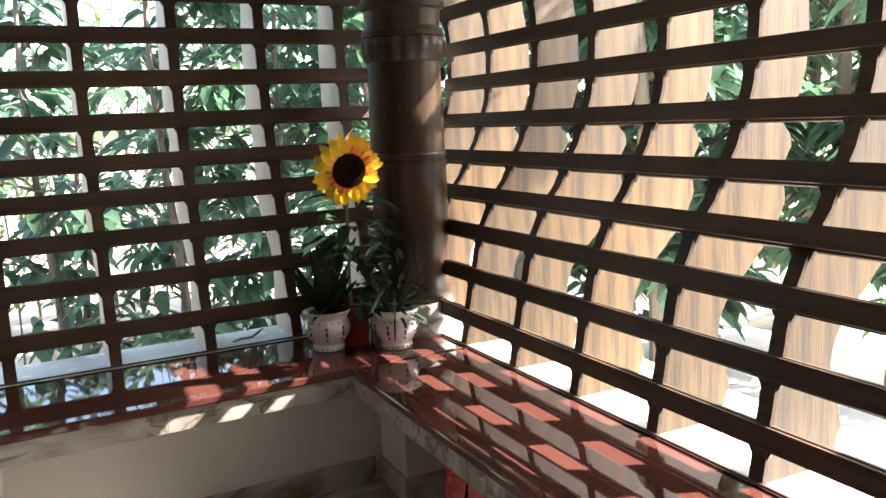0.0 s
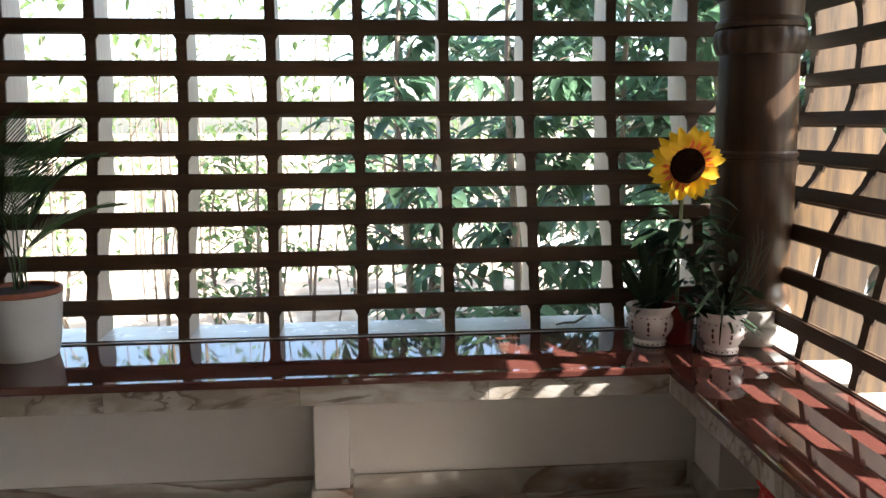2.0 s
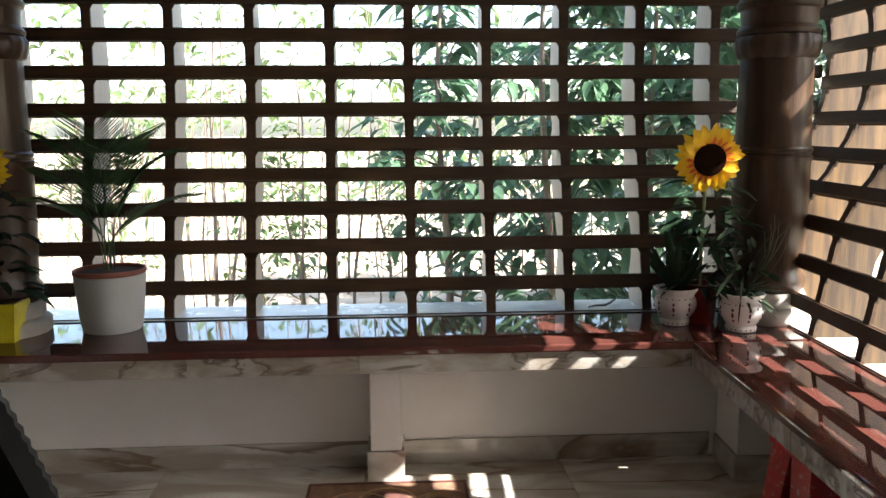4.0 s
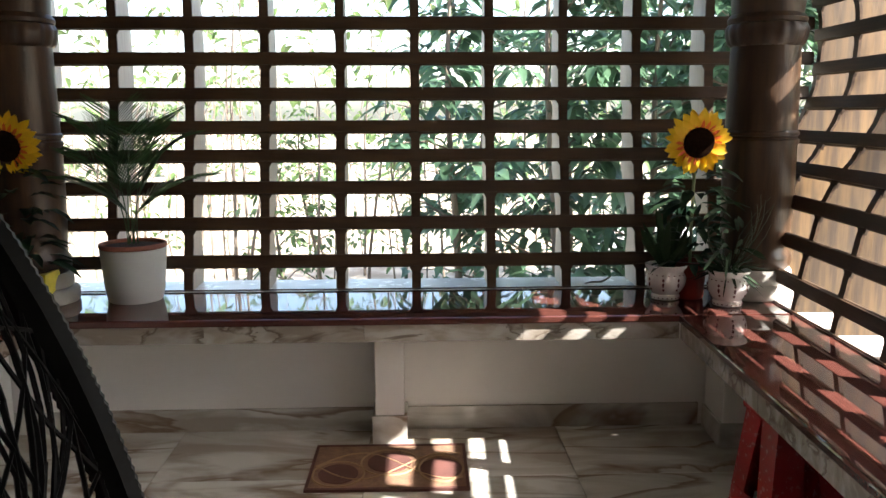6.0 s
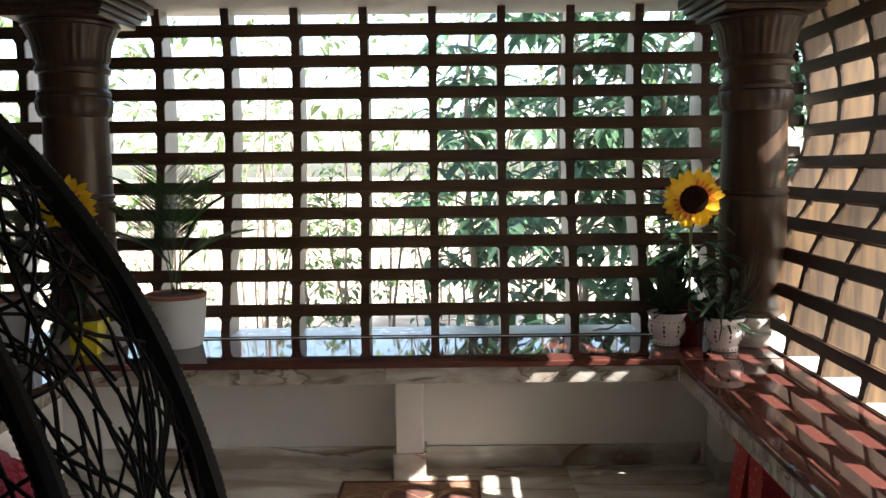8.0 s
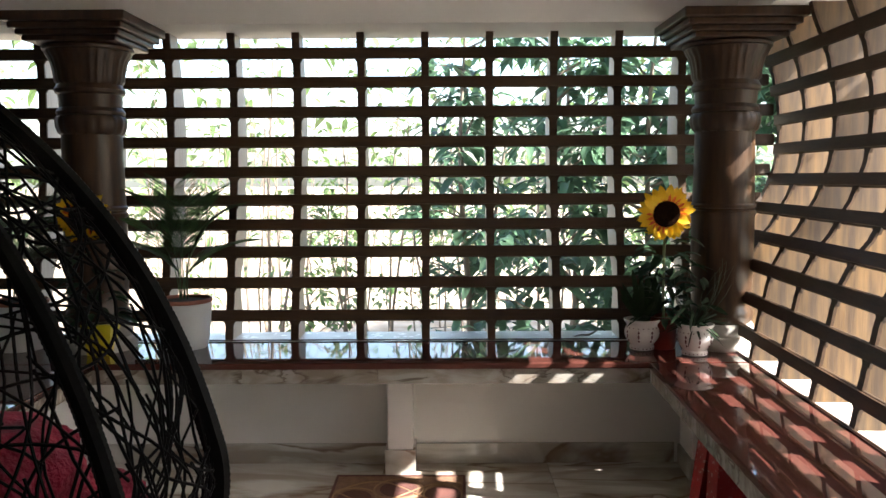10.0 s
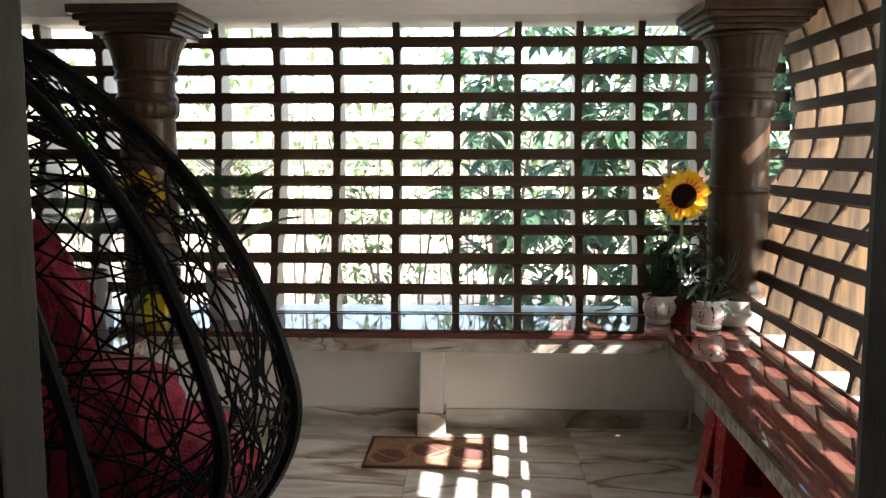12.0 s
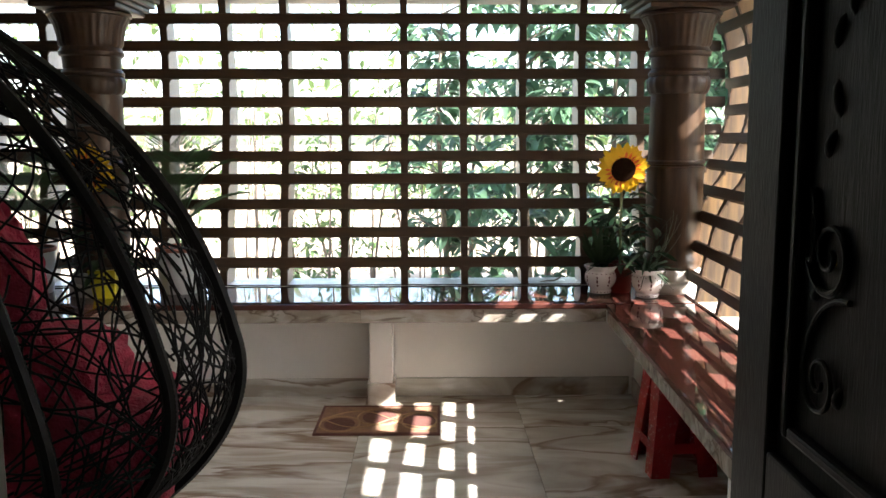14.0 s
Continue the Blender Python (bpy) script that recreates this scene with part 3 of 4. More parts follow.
def sunflower(name, stem_base, head, radius, seed, label, pot_fn):
    """An artificial sunflower: pot, stem, two rings of petals, orange heart, seed disc and leaves."""
    r = random.Random(seed)
    bx, by = stem_base
    ob = thing(name, (bx, by, BENCH), label, "sunflower", "artificial sunflowers")
    pot_fn(ob)
    hx, hy, hz = head[0] - bx, head[1] - by, head[2] - BENCH
    part("stem", tube([(0, 0, 0.12), (hx * 0.25, hy * 0.2 + 0.01, hz * 0.45), (hx * 0.8, hy * 0.75 + 0.015, hz * 0.85), (hx, hy + 0.02, hz - 0.02)], 0.007, 8), STEM, ob, "pale green stem", smooth=True)
    face = Matrix.Translation((hx, hy, hz)) @ pose(0, 0, 0, 97, 0, r.uniform(-6, 6))
    flower = new("flower_head")
    flower.parent = ob
    flower.matrix_local = face
    n, ring = 0, []
    v, f = [], []
    for i in range(7):
        t = i / 6
        w = radius * 0.15 * math.sin(math.pi * (0.22 + 0.78 * t)) ** 0.7 * (1 if t < 1 else 0.03)
        y = radius * (0.42 + 0.58 * t)
        z = 0.006 + 0.012 * math.sin(t * 2.4) - 0.006 * t
        v += [(-w, y, z + 0.004), (0, y, z), (w, y, z + 0.004)]
    for i in range(6):
        a = 3 * i
        f += [(a, a + 1, a + 4, a + 3), (a + 1, a + 2, a + 5, a + 4)]
    proto = raw("petal", v, f, PETAL, flower, smooth=True)
    me = proto.data
    bpy.data.objects.remove(proto)
    count = 19
    for layer in range(2):
        for k in range(count):
            a = 360 * (k + 0.5 * layer) / count + r.uniform(-4, 4)
            p = piece("petal", me, flower, pose(0, 0, -0.006 * layer, 0, 0, a) @ pose(0, 0, 0, r.uniform(-9, 7) - 4 * layer, r.uniform(-12, 12)))
            p.scale = (r.uniform(0.85, 1.15), r.uniform(0.9, 1.06) * (0.96 + 0.06 * layer), 1)
    bm = bmesh.new()
    for k in range(22):
        a = 2 * math.pi * k / 22
        vv = [bm.verts.new((math.cos(a + q) * rr, math.sin(a + q) * rr, z)) for q, rr, z in ((-0.13, radius * 0.42, 0.016), (0.13, radius * 0.42, 0.016), (0.08, radius * 0.62, 0.0185), (0.0, radius * 0.72, 0.017), (-0.08, radius * 0.62, 0.0185))]
        bm.faces.new(vv)
    part("orange_heart", bm, PETAL_IN, flower, "orange petal bases")
    part("seed_disc", lathe([(radius * 0.46, 0.006), (radius * 0.48, 0.014), (radius * 0.44, 0.024), (radius * 0.3, 0.028), (radius * 0.15, 0.024), (0.002, 0.021)], 40), SEED, flower, "dark brown seed disc", smooth=True)
    part("calyx", lathe([(0.012, -0.035), (0.03, -0.02), (radius * 0.5, -0.004), (radius * 0.5, 0.0)], 20), LEAF, flower, "green calyx", smooth=True)

    def spray(q):
        f = q.uniform(0.2, 0.86)
        a = q.uniform(0, 2 * math.pi)
        d = (math.cos(a), math.sin(a) * 0.7, q.uniform(-0.2, 0.5))
        k = q.uniform(0.02, 0.1)
        return (hx * f + d[0] * k, hy * f + d[1] * k, hz * f), d
    scatter("foliage", r, spray, 70, 0.13, 0.042, LEAF, ob, 0.5, "dark green artificial leaves")
    return ob


def red_pot(ob):
    part("pot", lathe([(0.055, 0), (0.06, 0.01), (0.066, 0.12), (0.074, 0.13), (0.074, 0.16), (0.068, 0.16), (0.064, 0.14)], 36), REDPOT, ob, "red pot", smooth=True)
    part("soil", lathe([(0.064, 0.135), (0.06, 0.142), (0.002, 0.146)], 20), SOIL, ob, "dark potting soil", smooth=True)


def yellow_pot(ob):
    bm = bmesh.new()
    lo = [bm.verts.new((x * 0.052, y * 0.052, 0.0)) for x, y in ((-1, -1), (1, -1), (1, 1), (-1, 1))]
    hi = [bm.verts.new((x * 0.072, y * 0.072, 0.15)) for x, y in ((-1, -1), (1, -1), (1, 1), (-1, 1))]
    bm.faces.new(lo[::-1])
    bm.faces.new(hi)
    for i in range(4):
        bm.faces.new((lo[i], lo[(i + 1) % 4], hi[(i + 1) % 4], hi[i]))
    part("pot", bm, YELLOWPOT, ob, "bright yellow square pot", bevel=0.006)
    part("soil", lathe([(0.062, 0.1502), (0.05, 0.155), (0.002, 0.157)], 20), SOIL, ob, "dark potting soil")


sunflower("potted_sunflower", (1.262, -0.265), (1.242, -0.354, 1.235), 0.133, 3, "yellow artificial sunflower in a red pot by the column", red_pot)
sunflower("potted_sunflower", (-1.445, -0.34), (-1.51, -0.35, 1.234), 0.133, 8, "yellow artificial sunflower in a yellow pot by the other column", yellow_pot)

palm = thing("potted_palm", (-1.095, -0.195, BENCH), "small feathery palm in a pale grey pot on the bench", "palm")
part("pot", lathe([(0.106, 0), (0.112, 0.006), (0.122, 0.06), (0.134, 0.2), (0.137, 0.225), (0.129, 0.225), (0.125, 0.2)], 56), PLASTICPOT, palm, "pale grey glossy pot", smooth=True)
part("rim", lathe([(0.133, 0.2255), (0.138, 0.23), (0.138, 0.243), (0.132, 0.247), (0.126, 0.243), (0.125, 0.2255)], 56), TERRA, palm, "brown rim", smooth=True)
part("soil", lathe([(0.128, 0.205), (0.12, 0.232), (0.05, 0.238), (0.002, 0.24)], 30), SOIL, palm, "dark potting soil", smooth=True)
rp = random.Random(11)
stalks, fl = bmesh.new(), []
for k, (turn, reach, rise) in enumerate(((10, 0.22, 0.46), (60, 0.14, 0.54), (110, 0.16, 0.50), (165, 0.25, 0.42), (192, 0.28, 0.30), (230, 0.17, 0.52), (268, 0.10, 0.57), (305, 0.18, 0.48), (345, 0.29, 0.30))):
    a = math.radians(turn) + rp.uniform(-0.1, 0.1)
    out = Vector((math.cos(a), math.sin(a), 0))
    root = Vector((rp.uniform(-0.02, 0.02), rp.uniform(-0.02, 0.02), 0.235))
    pts = [root + out * (reach * f ** 2.0) + Vector((0, 0, rise * (1.3 * f - 0.32 * f ** 2.6))) for f in (i / 20 for i in range(21))]
    tube(pts, [0.003 * (1 - 0.8 * i / 20) for i in range(21)], 5, stalks)
    for i in range(8, 21):
        f = i / 20
        d = (pts[i] - pts[i - 1]).normalized()
        across = d.cross(Vector((0, 0, 1)))
        across = (across if across.length > 0.05 else out.cross(Vector((0, 0, 1)))).normalized()
        for half in (0.0, 0.5):
            p = pts[i - 1].lerp(pts[i], half)
            for sgn in (-1, 1):
                ln = (0.125 + 0.085 * math.sin(math.pi * (f - 0.35) / 0.75)) * rp.uniform(0.92, 1.06)
                tip = p + across * sgn * ln * 0.66 + d * ln * 0.72 + Vector((0, 0, rp.uniform(-0.006, 0.006)))
                fl.append(blade(p, tip, 0.0021, (0, 0, -0.02), 4))
part("stalk_tuft", stalks, PALMLEAF, palm, "thin green stalks")["kind"] = "stuff"
raw("fronds", *join(fl), PALMLEAF, palm, "fine dark green leaflets", smooth=True)
tagged(palm, group="potted palms")
copy_thing(palm, pose(-1.9, -0.22, BENCH, 0, 0, 140))

# ---------------------------------------------------------------- mat and stool
mat = thing("door_mat", (-0.012, -0.662, 0.0), "brown patterned door mat with maroon discs on the floor", "door mat", rz=-0.6)
part("mat_body", box(-0.3, 0.3, -0.205, 0.205, 0.001, 0.01), MATBROWN, mat, bevel=0.003)
bm = bmesh.new()
for x0, x1, y0, y1 in ((-0.302, 0.302, -0.207, -0.192), (-0.302, 0.302, 0.192, 0.207), (-0.302, -0.29, -0.1915, 0.1915), (0.29, 0.302, -0.1915, 0.1915)):
    box(x0, x1, y0, y1, 0.0012, 0.0125, bm)
part("border", bm, MATDARK, mat, "dark stitched border")
for cx, cy, rx, ry in ((-0.19, -0.07, 0.075, 0.085), (0.0, 0.03, 0.085, 0.09), (0.2, -0.03, 0.08, 0.09)):
    bm = bmesh.new()
    bmesh.ops.create_cone(bm, cap_ends=True, segments=40, radius1=1, radius2=1, depth=1, matrix=Matrix.Translation((cx, cy, 0.0112)) @ Matrix.Diagonal((rx, ry, 0.0022, 1)))
    part("disc_motif", bm, MATDARK, mat, "maroon disc")
bm = bmesh.new()
for cx, cy, rx, ry in ((-0.19, -0.07, 0.098, 0.11), (0.0, 0.03, 0.11, 0.12), (0.2, -0.03, 0.085, 0.12)):
    pts = [(max(-0.285, min(0.285, cx + rx * math.cos(a))), max(-0.186, min(0.186, cy + ry * math.sin(a))), 0.0105) for a in (2 * math.pi * i / 48 for i in range(49))]
    tube(pts, 0.0045, 6, bm)
for k in (-1, 1):
    tube([(-0.28 + 0.56 * i / 30, k * 0.12 * math.sin(i / 30 * 5.2), 0.0105) for i in range(31)], 0.0045, 6, bm)
part("line_motif", bm, MATTAN, mat, "tan woven curves")

stool = thing("plastic_stool", (1.285, -1.24, 0), "red moulded plastic stool under the stone seat", "stool", rz=4)
TOP, H0, H1 = 0.44, 0.105, 0.142
part("seat", box(-H0 - 0.012, H0 + 0.012, -H0 - 0.012, H0 + 0.012, TOP - 0.035, TOP), REDPLASTIC, stool, bevel=0.012)


def stool_leg(sx, sy):
    """A splayed corner leg of two webs that narrow towards the foot."""
    bm, rows = bmesh.new(), []
    for i in range(11):
        f = i / 10
        z = (TOP - 0.036) * (1 - f)
        h = H0 + (H1 - H0) * f
        w = 0.098 - 0.02 * f + 0.004 * (1 - f) ** 3
        x, y = sx * h, sy * h
        t = 0.009
        rows.append([bm.verts.new(p) for p in ((x, y, z), (x - sx * w, y, z), (x - sx * w, y - sy * t, z), (x - sx * t, y - sy * t, z), (x - sx * t, y - sy * w, z), (x, y - sy * w, z))])
    for a, b in zip(rows, rows[1:]):
        for i in range(6):
            bm.faces.new((a[i], a[(i + 1) % 6], b[(i + 1) % 6], b[i]))
    bm.faces.new(rows[0])
    bm.faces.new(rows[-1][::-1])
    bmesh.ops.recalc_face_normals(bm, faces=bm.faces)
    return part("leg", bm, REDPLASTIC, stool)


for sx in (-1, 1):
    for sy in (-1, 1):
        stool_leg(sx, sy)
    part("stretcher", box(sx * 0.128 - 0.003, sx * 0.128 + 0.003, -0.128, 0.128, 0.10, 0.14), REDPLASTIC, stool)
    part("stretcher", box(-0.124, 0.124, sx * 0.128 - 0.003, sx * 0.128 + 0.003, 0.10, 0.14), REDPLASTIC, stool)

# ---------------------------------------------------------------- hanging egg chair
CHAIR = (-0.724, -3.0)
A, B, ZM, UP, DOWN, LEAN = 0.60, 0.337, 0.857, 0.96, 0.345, math.radians(-15)
chair = thing("hanging_chair", (CHAIR[0], CHAIR[1], 0), "black wicker egg chair with red plush cushions hung on a chain", "hanging chair", rz=-3.7)


def egg(az, h):
    """A place on the leaning basket: az in radians from the right edge over the back, h from -1 (bottom) to 1 (top)."""
    k = 1 - h ** 2.27 if h > 0 else math.sqrt(max(0.0, 1 - h * h))
    x, z = A * k * math.cos(az), UP * h if h > 0 else DOWN * h
    return Vector((x * math.cos(LEAN) + z * math.sin(LEAN), -B * k * math.sin(az), ZM + z * math.cos(LEAN) - x * math.sin(LEAN)))


def meridian(az, n=40):
    return [egg(az, math.sin(-math.pi / 2 + math.pi * i / n)) for i in range(n + 1)]


def wrapped(pts, r, bm):
    """A tube with the ridges of a wrapped cane."""
    dense = []
    for a, b in zip(pts, pts[1:]):
        m = max(1, int((b - a).length / 0.004))
        dense += [a.lerp(b, i / m) for i in range(m)]
    dense.append(pts[-1])
    return tube(dense, [r * (1 + (0.05 if i % 2 == 0 else -0.03)) for i in range(len(dense))], 8, bm)


ring = meridian(0.0, 60) + meridian(math.pi, 60)[::-1][1:]
part("rim", wrapped(ring, 0.018, bmesh.new()), RATTAN, chair, "thick cane-wrapped rim", smooth=True)
for az in (30, 56, 90, 125, 150):
    part("rib", wrapped(meridian(math.radians(az), 48), 0.0145, bmesh.new()), RATTAN, chair, smooth=True)
rw = random.Random(21)
weave = bmesh.new()


def strand(az, h, ang, steps, swing):
    """One cane that wanders over the basket in long soft curves."""
    pts, step, ph = [], 0.03, rw.uniform(0, 6.3)
    for i in range(steps):
        if not (0.0 <= az <= math.pi and -0.985 < h < 0.965):
            break
        pts.append(egg(az, h) + Vector((0, rw.uniform(-0.002, 0.002), 0)))
        a = ang + swing * math.sin(ph + i * 0.33)
        az += step * math.cos(a) / (0.48 * (1 - abs(h) ** 2.2) + 0.06)
        h += step * math.sin(a) / (0.9 if h > 0 else 0.42)
    if len(pts) > 4:
        tube(pts, rw.choice((0.0021, 0.0024, 0.0027)), 5, weave)


for k in range(400):
    strand(rw.uniform(0, math.pi), rw.uniform(-0.97, 0.93), rw.choice((0.45, 0.75, 1.05, 2.1, 2.4, 2.7, -0.7, -1.0, -2.1, -2.5)) + rw.uniform(-0.2, 0.2), rw.randint(9, 24), rw.uniform(0.25, 0.75))
for k in range(110):
    strand(rw.uniform(0, 0.55), rw.uniform(-0.95, 0.75), rw.choice((0.6, 0.9, 1.3, 1.8, 2.2, -0.8, -1.2, -1.9)) + rw.uniform(-0.2, 0.2), rw.randint(8, 20), rw.uniform(0.2, 0.7))
for k in range(60):
    strand(rw.uniform(0, math.pi), rw.uniform(0.45, 0.9), rw.choice((0.2, 0.6, 2.5, 2.9, -0.5, -2.6)) + rw.uniform(-0.2, 0.2), rw.randint(10, 24), rw.uniform(0.2, 0.5))
part("weave", weave, RATTAN, chair, "random woven cane mesh", smooth=True)["kind"] = "stuff"


def plush(parent, name, centre, size, seed, tilt=0, label=""):
    bm = bmesh.new()
    bmesh.ops.create_icosphere(bm, subdivisions=5, radius=1)
    for v in bm.verts:
        p = v.co.copy()
        q = Vector((math.copysign(abs(p.x) ** 0.7, p.x), math.copysign(abs(p.y) ** 0.8, p.y), math.copysign(abs(p.z) ** 0.75, p.z)))
        w = 1 + 0.16 * noise.noise(p * 2.2 + Vector((seed, 0, 0))) + 0.05 * noise.noise(p * 9 + Vector((0, seed, 0)))
        v.co = Vector((q.x * size[0], q.y * size[1], q.z * size[2])) * w
    ob = part(name, bm, CUSHION, parent, label, smooth=True)
    ob.matrix_local = pose(*centre, tilt)
    return ob


plush(chair, "seat_cushion", (0.11, 0.02, 0.79), (0.36, 0.19, 0.16), 3, 0, "red plush seat cushion")
plush(chair, "back_cushion", (-0.03, -0.10, 1.05), (0.27, 0.11, 0.30), 7, 8, "red plush back cushion")
plush(chair, "side_cushion", (0.20, -0.03, 0.96), (0.16, 0.14, 0.085), 9, 0, "red plush cushion")
bm = bmesh.new()
top = egg(0.0, 1.0)
for k in range(int((2.62 - top.z) / 0.034) + 1):
    m = Matrix.Translation((top.x, top.y, top.z + 0.018 + 0.034 * k)) @ Matrix.Rotation(math.pi / 2 * (k % 2), 4, "Z")
    tube([m @ Vector((0.009 * math.cos(a), 0, 0.02 * math.sin(a))) for a in (2 * math.pi * i / 12 for i in range(13))], 0.0028, 5, bm)
part("chain", bm, STEEL, chair, "steel chain", smooth=True)

# ---------------------------------------------------------------- carved door leaf, open into the room
door = thing("door_leaf", (DX1 - 0.058, DOOR_Y - 0.104, 0), "dark carved wooden door, blackened further for shade, open into the room", "door", rz=-90)
W = 0.94
STILE, GAP = 0.105, 0.03
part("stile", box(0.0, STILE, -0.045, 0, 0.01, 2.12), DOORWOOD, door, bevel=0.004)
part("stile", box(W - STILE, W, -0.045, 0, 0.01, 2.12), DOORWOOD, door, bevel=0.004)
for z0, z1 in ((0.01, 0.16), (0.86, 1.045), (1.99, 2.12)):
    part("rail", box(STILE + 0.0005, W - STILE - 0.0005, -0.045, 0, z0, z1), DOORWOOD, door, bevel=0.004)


def relief(pts, r0, r1, bm):
    """A carved stroke on both faces of the panel, thick at its start and fine at its end."""
    n = len(pts) - 1
    for fy in (-0.036, -0.010):
        tube([(x, fy, z) for x, z in pts], [r0 + (r1 - r0) * i / n for i in range(n + 1)], 8, bm)


def volute(cx, cz, r, start, turns, spin):
    """A spiral that winds in on its centre."""
    return [(cx + r * (1 - 0.86 * f) * math.cos(start + spin * f * turns * 2 * math.pi), cz + r * (1 - 0.86 * f) * math.sin(start + spin * f * turns * 2 * math.pi)) for f in (i / 44 for i in range(45))]


def carved_side(mirror, z, bm):
    """One side of the carving: an upper scroll with a tail, a lower scroll and a spray of petals above."""
    flip = (lambda pts: [(W - x, q) for x, q in pts]) if mirror else (lambda pts: pts)
    tail = [(0.170 + 0.012 * math.sin(2.6 * f), z + 0.254 - 0.075 * f) for f in (i / 12 for i in range(13))]
    relief(flip(tail + volute(0.212, z + 0.19, 0.046, math.pi, 1.6, 1)[1:]), 0.0045, 0.0028, bm)
    sweep = [(0.258 - 0.088 * math.sin(1.57 * f), z + 0.15 - 0.09 * (1 - math.cos(1.57 * f))) for f in (i / 14 for i in range(15))]
    relief(flip(sweep + volute(0.205, z + 0.058, 0.037, math.pi, 1.5, 1)[1:]), 0.0036, 0.0024, bm)
    for x, q, tilt, ln in ((0.195, 0.30, 0.5, 0.03), (0.205, 0.345, -0.3, 0.035), (0.20, 0.41, 0.4, 0.032), (0.225, 0.44, 0.0, 0.034), (0.195, 0.47, -0.4, 0.03), (0.23, 0.50, 0.3, 0.034), (0.20, 0.53, 0.1, 0.032), (0.182, 0.145, 0.9, 0.02), (0.24, 0.05, 0.4, 0.024)):
        m = Matrix.Translation((W - x if mirror else x, -0.023, z + q)) @ Matrix.Rotation(-tilt if mirror else tilt, 4, "Y") @ Matrix.Diagonal((0.010, 0.016, ln * 0.72, 1))
        bmesh.ops.create_icosphere(bm, subdivisions=2, radius=1, matrix=m)


for z0, z1 in ((0.1605, 0.8595), (1.0455, 1.9895)):
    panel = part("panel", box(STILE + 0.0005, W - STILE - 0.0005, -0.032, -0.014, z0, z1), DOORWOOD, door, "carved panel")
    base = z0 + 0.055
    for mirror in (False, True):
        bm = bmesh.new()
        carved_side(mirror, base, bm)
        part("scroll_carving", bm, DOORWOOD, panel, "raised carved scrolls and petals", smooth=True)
    bm = bmesh.new()
    for a in range(8):
        m = Matrix.Translation((W / 2, -0.023, (z0 + z1) / 2)) @ Matrix.Rotation(a * math.pi / 4, 4, "Y") @ Matrix.Translation((0.065, 0, 0)) @ Matrix.Diagonal((0.055, 0.02, 0.022, 1))
        bmesh.ops.create_icosphere(bm, subdivisions=2, radius=1, matrix=m)
    part("rosette", bm, DOORWOOD, panel, "carved flower", smooth=True)
    bm = bmesh.new()
    m0, m1 = STILE + GAP, STILE + GAP + 0.016
    for x0, x1, a0, a1 in ((m0, m1, z0 + GAP, z1 - GAP), (W - m1, W - m0, z0 + GAP, z1 - GAP), (m1 + 0.0005, W - m1 - 0.0005, z0 + GAP, z0 + GAP + 0.016), (m1 + 0.0005, W - m1 - 0.0005, z1 - GAP - 0.016, z1 - GAP)):
        box(x0, x1, -0.044, -0.002, a0, a1, bm)
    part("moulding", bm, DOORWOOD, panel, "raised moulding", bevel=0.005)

lamp = thing("downlight", (1.80, -0.26, BEAM), "small round unlit lamp under the beam", "lamp")
part("trim_ring", lathe([(0.045, -0.0005), (0.05, -0.004), (0.047, -0.012), (0.036, -0.012)], 32), CEIL, lamp, "white trim ring", smooth=True)
part("lens", lathe([(0.034, -0.0125), (0.025, -0.0165), (0.002, -0.018)], 24), LAMPGLASS, lamp, "frosted lens", smooth=True)

# ---------------------------------------------------------------- garden
ground = tagged(part("ground", box(-150, 150, -150, 150, -0.6, -0.35), EARTH), "sunlit ground with dry leaf litter", "ground", kind="structure")
tagged(part("yard", box(2.35, 5.2, -6, 9, -0.3495, -0.30), CONCRETE), "pale concrete yard beside the house", "yard", kind="structure")
tagged(part("plinth", box(-3.35, 2.345, -8.3, 0.36, -0.349, -0.2005), CONCRETE), "concrete plinth of the house", "plinth", kind="structure")


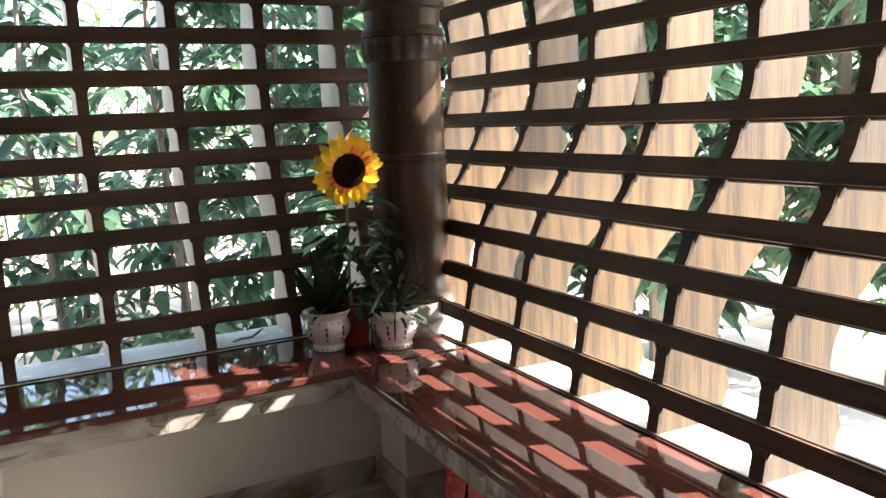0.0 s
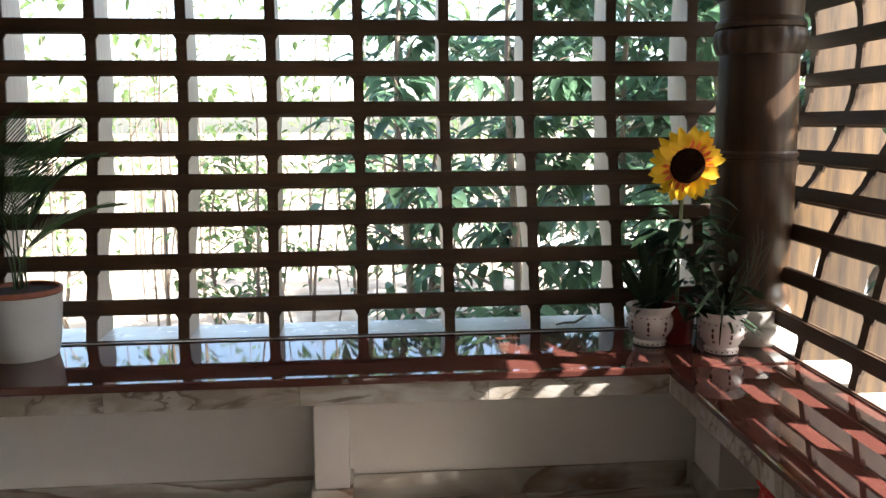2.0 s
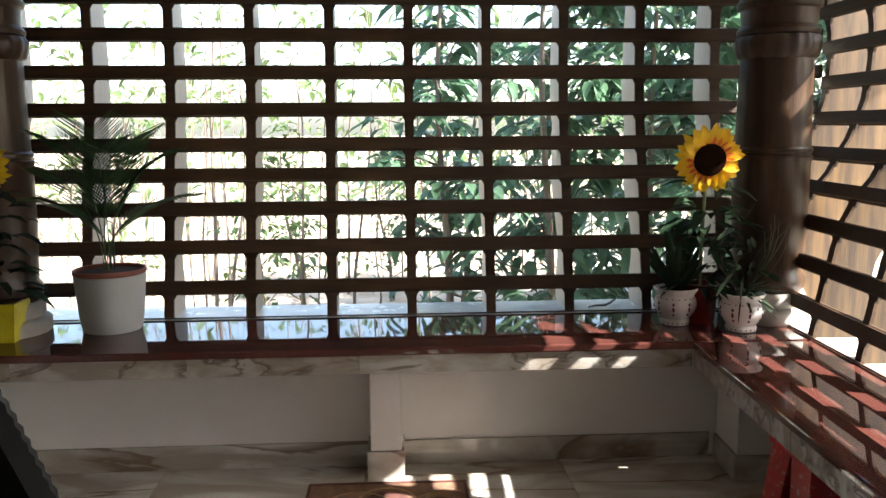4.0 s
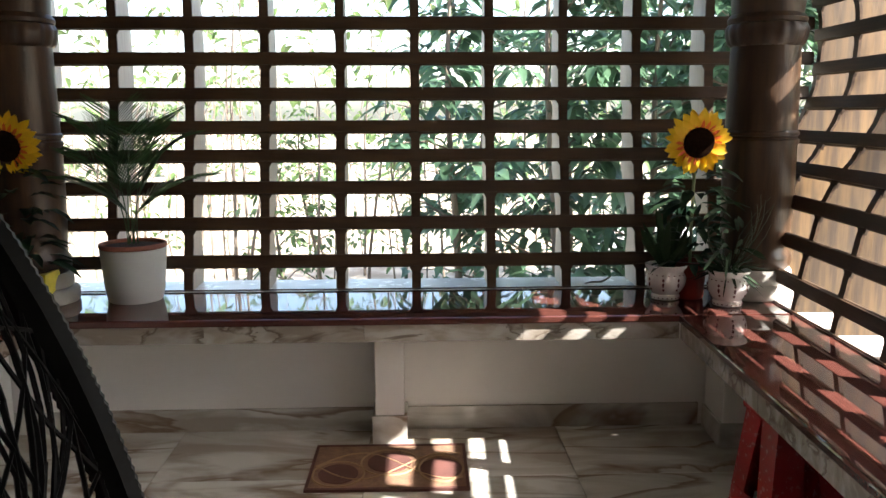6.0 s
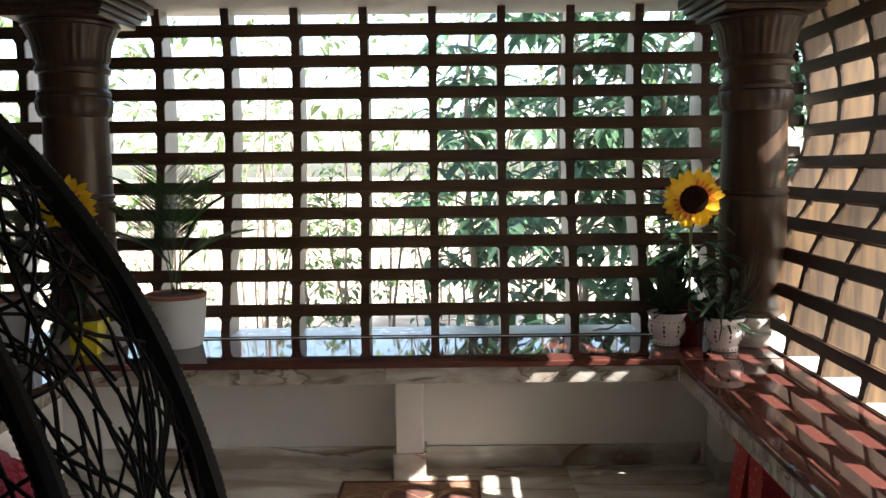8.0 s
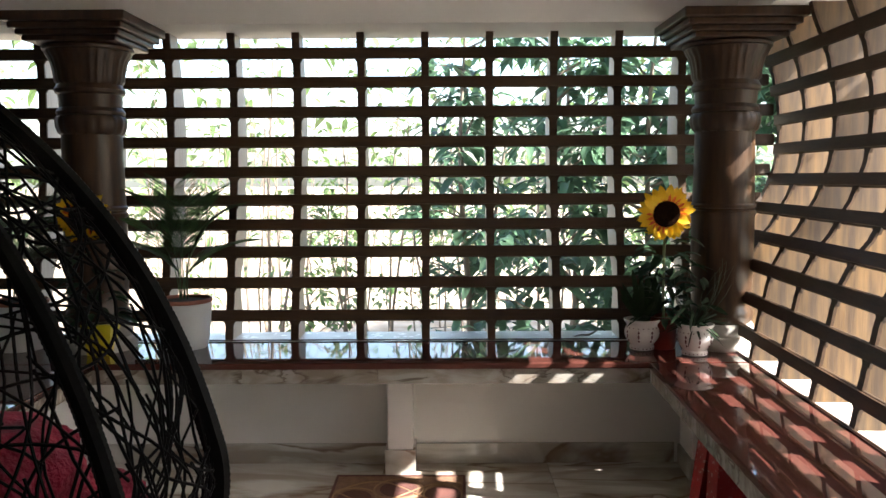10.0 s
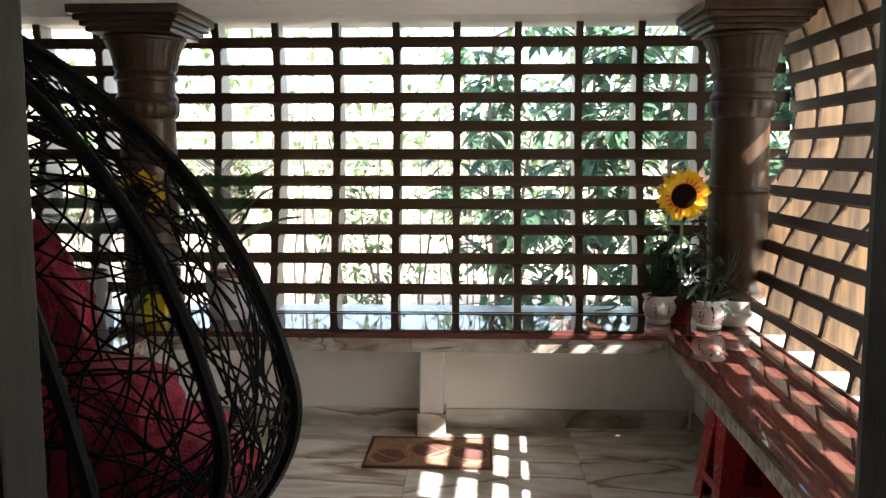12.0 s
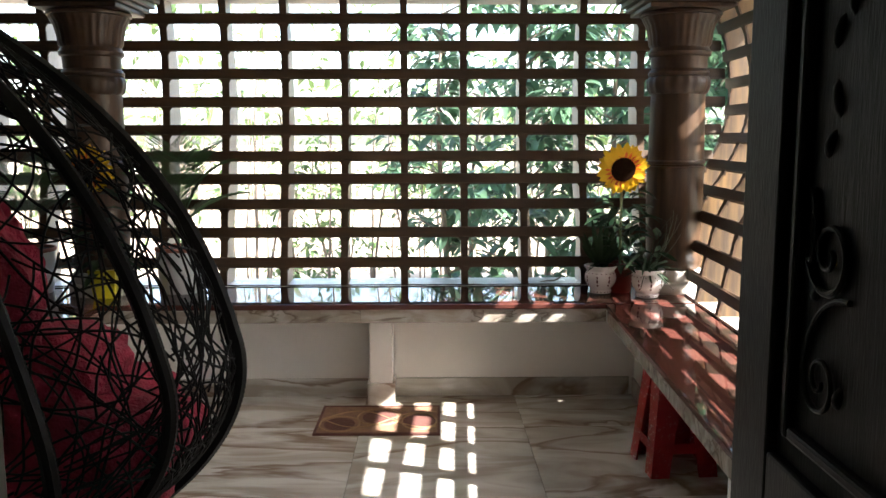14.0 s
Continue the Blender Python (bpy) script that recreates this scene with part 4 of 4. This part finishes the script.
def tree(x, y, height, spread, count, seed, label, trunk_r=0.05, leaf=(0.19, 0.07), low=0.15, mat=TREELEAF, droop=0.7, group="garden trees", cat="tree"):
    r = random.Random(seed)
    ob = thing("tree", (x, y, -0.36), label, cat, group)
    wood = bmesh.new()
    lean = (r.uniform(-0.25, 0.25), r.uniform(-0.2, 0.2))
    trunk = [Vector((lean[0] * f + 0.03 * math.sin(7 * f), lean[1] * f, height * 0.85 * f)) for f in (i / 8 for i in range(9))]
    tube(trunk, [trunk_r * (1 - 0.7 * i / 8) for i in range(9)], 8, wood)
    tips = []
    for k in range(16):
        f = low + (0.95 - low) * k / 15
        base = trunk[0].lerp(trunk[-1], f)
        a = r.uniform(0, 2 * math.pi)
        ln = spread * r.uniform(0.55, 1.05) * (1.1 - 0.4 * f)
        end = base + Vector((math.cos(a) * ln, math.sin(a) * ln, ln * r.uniform(0.1, 0.6)))
        mid = base.lerp(end, 0.5) + Vector((0, 0, 0.08 * ln))
        tube([base, mid, end], [trunk_r * 0.35, trunk_r * 0.22, trunk_r * 0.08], 5, wood)
        for i in range(7):
            tips.append((base.lerp(end, 0.3 + 0.7 * i / 6) + Vector((r.uniform(-0.1, 0.1), r.uniform(-0.1, 0.1), r.uniform(-0.1, 0.12)))))
    part("trunk", wood, BARK, ob, "grey-brown trunk and limbs", smooth=True)

    def spot(q):
        c = q.choice(tips)
        a = q.uniform(0, 2 * math.pi)
        d = (math.cos(a), math.sin(a), q.uniform(-0.5, 0.45))
        return c + Vector(d) * q.uniform(0.0, 0.09), d
    scatter("crown", r, spot, count, leaf[0], leaf[1], mat, ob, droop, "glossy green leaves")
    return ob


LBL = "leafy green young tree growing close to the lattice"
for i, (x, y, h, sp, n) in enumerate([(0.35, 1.55, 3.3, 0.55, 420), (0.95, 1.35, 3.6, 0.6, 560), (1.6, 1.7, 3.8, 0.7, 700), (2.3, 1.4, 3.4, 0.65, 700), (1.25, 2.5, 4.2, 0.8, 650), (2.6, 2.8, 4.2, 0.9, 900), (0.55, 3.2, 2.6, 0.6, 300)]):
    tree(x, y, h, sp, n, 40 + i, LBL, 0.03)
for i, (x, y, h, sp, n) in enumerate([(3.9, 0.9, 4.0, 1.0, 1500), (4.6, -0.3, 3.6, 1.0, 1500), (5.6, 1.2, 5.0, 1.4, 1700), (6.6, -0.6, 4.6, 1.4, 1700), (3.2, 4.5, 4.5, 1.2, 1200), (7.5, 3.0, 5.5, 1.8, 1700), (3.4, 0.35, 3.6, 0.8, 1500), (3.3, 1.6, 4.4, 1.0, 1800), (4.4, 2.0, 4.8, 1.3, 2000), (5.0, 0.5, 4.2, 1.1, 1800), (4.0, 3.4, 5.0, 1.4, 2000), (2.9, 3.4, 4.6, 1.0, 1500)]):
    tree(x, y, h, sp, n, 60 + i, "dense green tree beside the yard", 0.07, (0.2, 0.075))
for i, (x, y, h, sp, n) in enumerate([(5.4, -1.5, 1.5, 0.6, 700), (5.7, -2.6, 1.4, 0.6, 600), (-0.75, 3.6, 1.9, 0.45, 350), (-1.0, 2.9, 1.5, 0.4, 160), (-2.6, 4.4, 2.2, 0.6, 200), (0.0, 4.6, 1.8, 0.6, 300)]):
    tree(x, y, h, sp, n, 80 + i, "pale green bush in the sunlit garden", 0.02, (0.1, 0.045), mat=BUSHLEAF, cat="bush", group="garden bushes")
# Added tree; its small high crown blocks sun from the back seat corner.
tree(3.6, -1.18, 4.2, 0.15, 170, 71, "added slender tree blocking sun from the seat corner", 0.016, (0.13, 0.055), low=0.93)
big = tree(-2.95, 3.2, 7.5, 1.4, 900, 99, "large grey-barked tree behind the lattice", 0.15, (0.12, 0.05), low=0.5)

rs = random.Random(77)
sap = bmesh.new()
spots = []
for k in range(150):
    y = 2.4 + 9 * rs.random() ** 1.3
    x = rs.uniform(-1.3, 0.75) * (y + 4.6) * 0.62 + 0.1
    if x > 0.2 and y < 4:
        continue
    h = rs.uniform(1.2, 4.5)
    p = Vector((x, y, -0.37))
    pts = [p]
    for i in range(5):
        p = p + Vector((rs.uniform(-0.1, 0.1), rs.uniform(-0.1, 0.1), h / 5))
        pts.append(p)
        spots.append(p)
    r0 = rs.uniform(0.006, 0.022)
    tube(pts, [r0 * (1 - 0.15 * i) for i in range(6)], 5, sap)
    for q in range(4):
        b = rs.choice(pts[2:])
        e = b + Vector((rs.uniform(-0.5, 0.5), rs.uniform(-0.3, 0.3), rs.uniform(0.0, 0.5)))
        tube([b, b.lerp(e, 0.5) + Vector((0, 0, 0.06)), e], [r0 * 0.4, r0 * 0.3, r0 * 0.12], 4, sap)
        spots.append(e)
undergrowth = thing("undergrowth", (0, 0, 0), "thin dry saplings and sparse pale leaves in the sun", "undergrowth", kind="stuff")
part("saplings", sap, BARK, undergrowth, "thin grey stems")
scatter("sparse_leaves", rs, lambda q: (q.choice(spots) + Vector((q.uniform(-0.25, 0.25), q.uniform(-0.2, 0.2), q.uniform(-0.2, 0.2))), (q.uniform(-1, 1), q.uniform(-1, 1), q.uniform(-0.6, 0.4))), 2600, 0.085, 0.035, BUSHLEAF, undergrowth, 0.5)
rf = random.Random(78)
scatter_fn = lambda q: ((lambda a, d: (Vector((math.sin(a) * d, math.cos(a) * d, -0.35 + 7 * q.random() ** 1.5))))(q.uniform(-1.1, 1.5), q.uniform(14, 24)), (q.uniform(-1, 1), q.uniform(-1, 1), q.uniform(-0.6, 0.3)))
far = tagged(scatter("far_woods", rf, scatter_fn, 5000, 0.4, 0.2, BUSHLEAF, None, 0.4), "distant pale sunlit woods", "woods", kind="stuff")

twig = thing("dry_twig", (0.93, 0.02, 0.5766), "small dark dry twig lying on the sill", "twig", rz=12)
part("stem", tube([(-0.06, 0, 0.005), (-0.02, 0.008, 0.009), (0.02, -0.004, 0.01), (0.055, 0.01, 0.02), (0.075, 0.006, 0.032)], [0.003, 0.005, 0.006, 0.005, 0.002], 6), BARK, twig, smooth=True)
part("side_shoot", tube([(0.0, 0.0, 0.009), (0.012, 0.02, 0.006), (0.02, 0.034, 0.003)], [0.003, 0.0025, 0.0015], 5), BARK, twig, smooth=True)
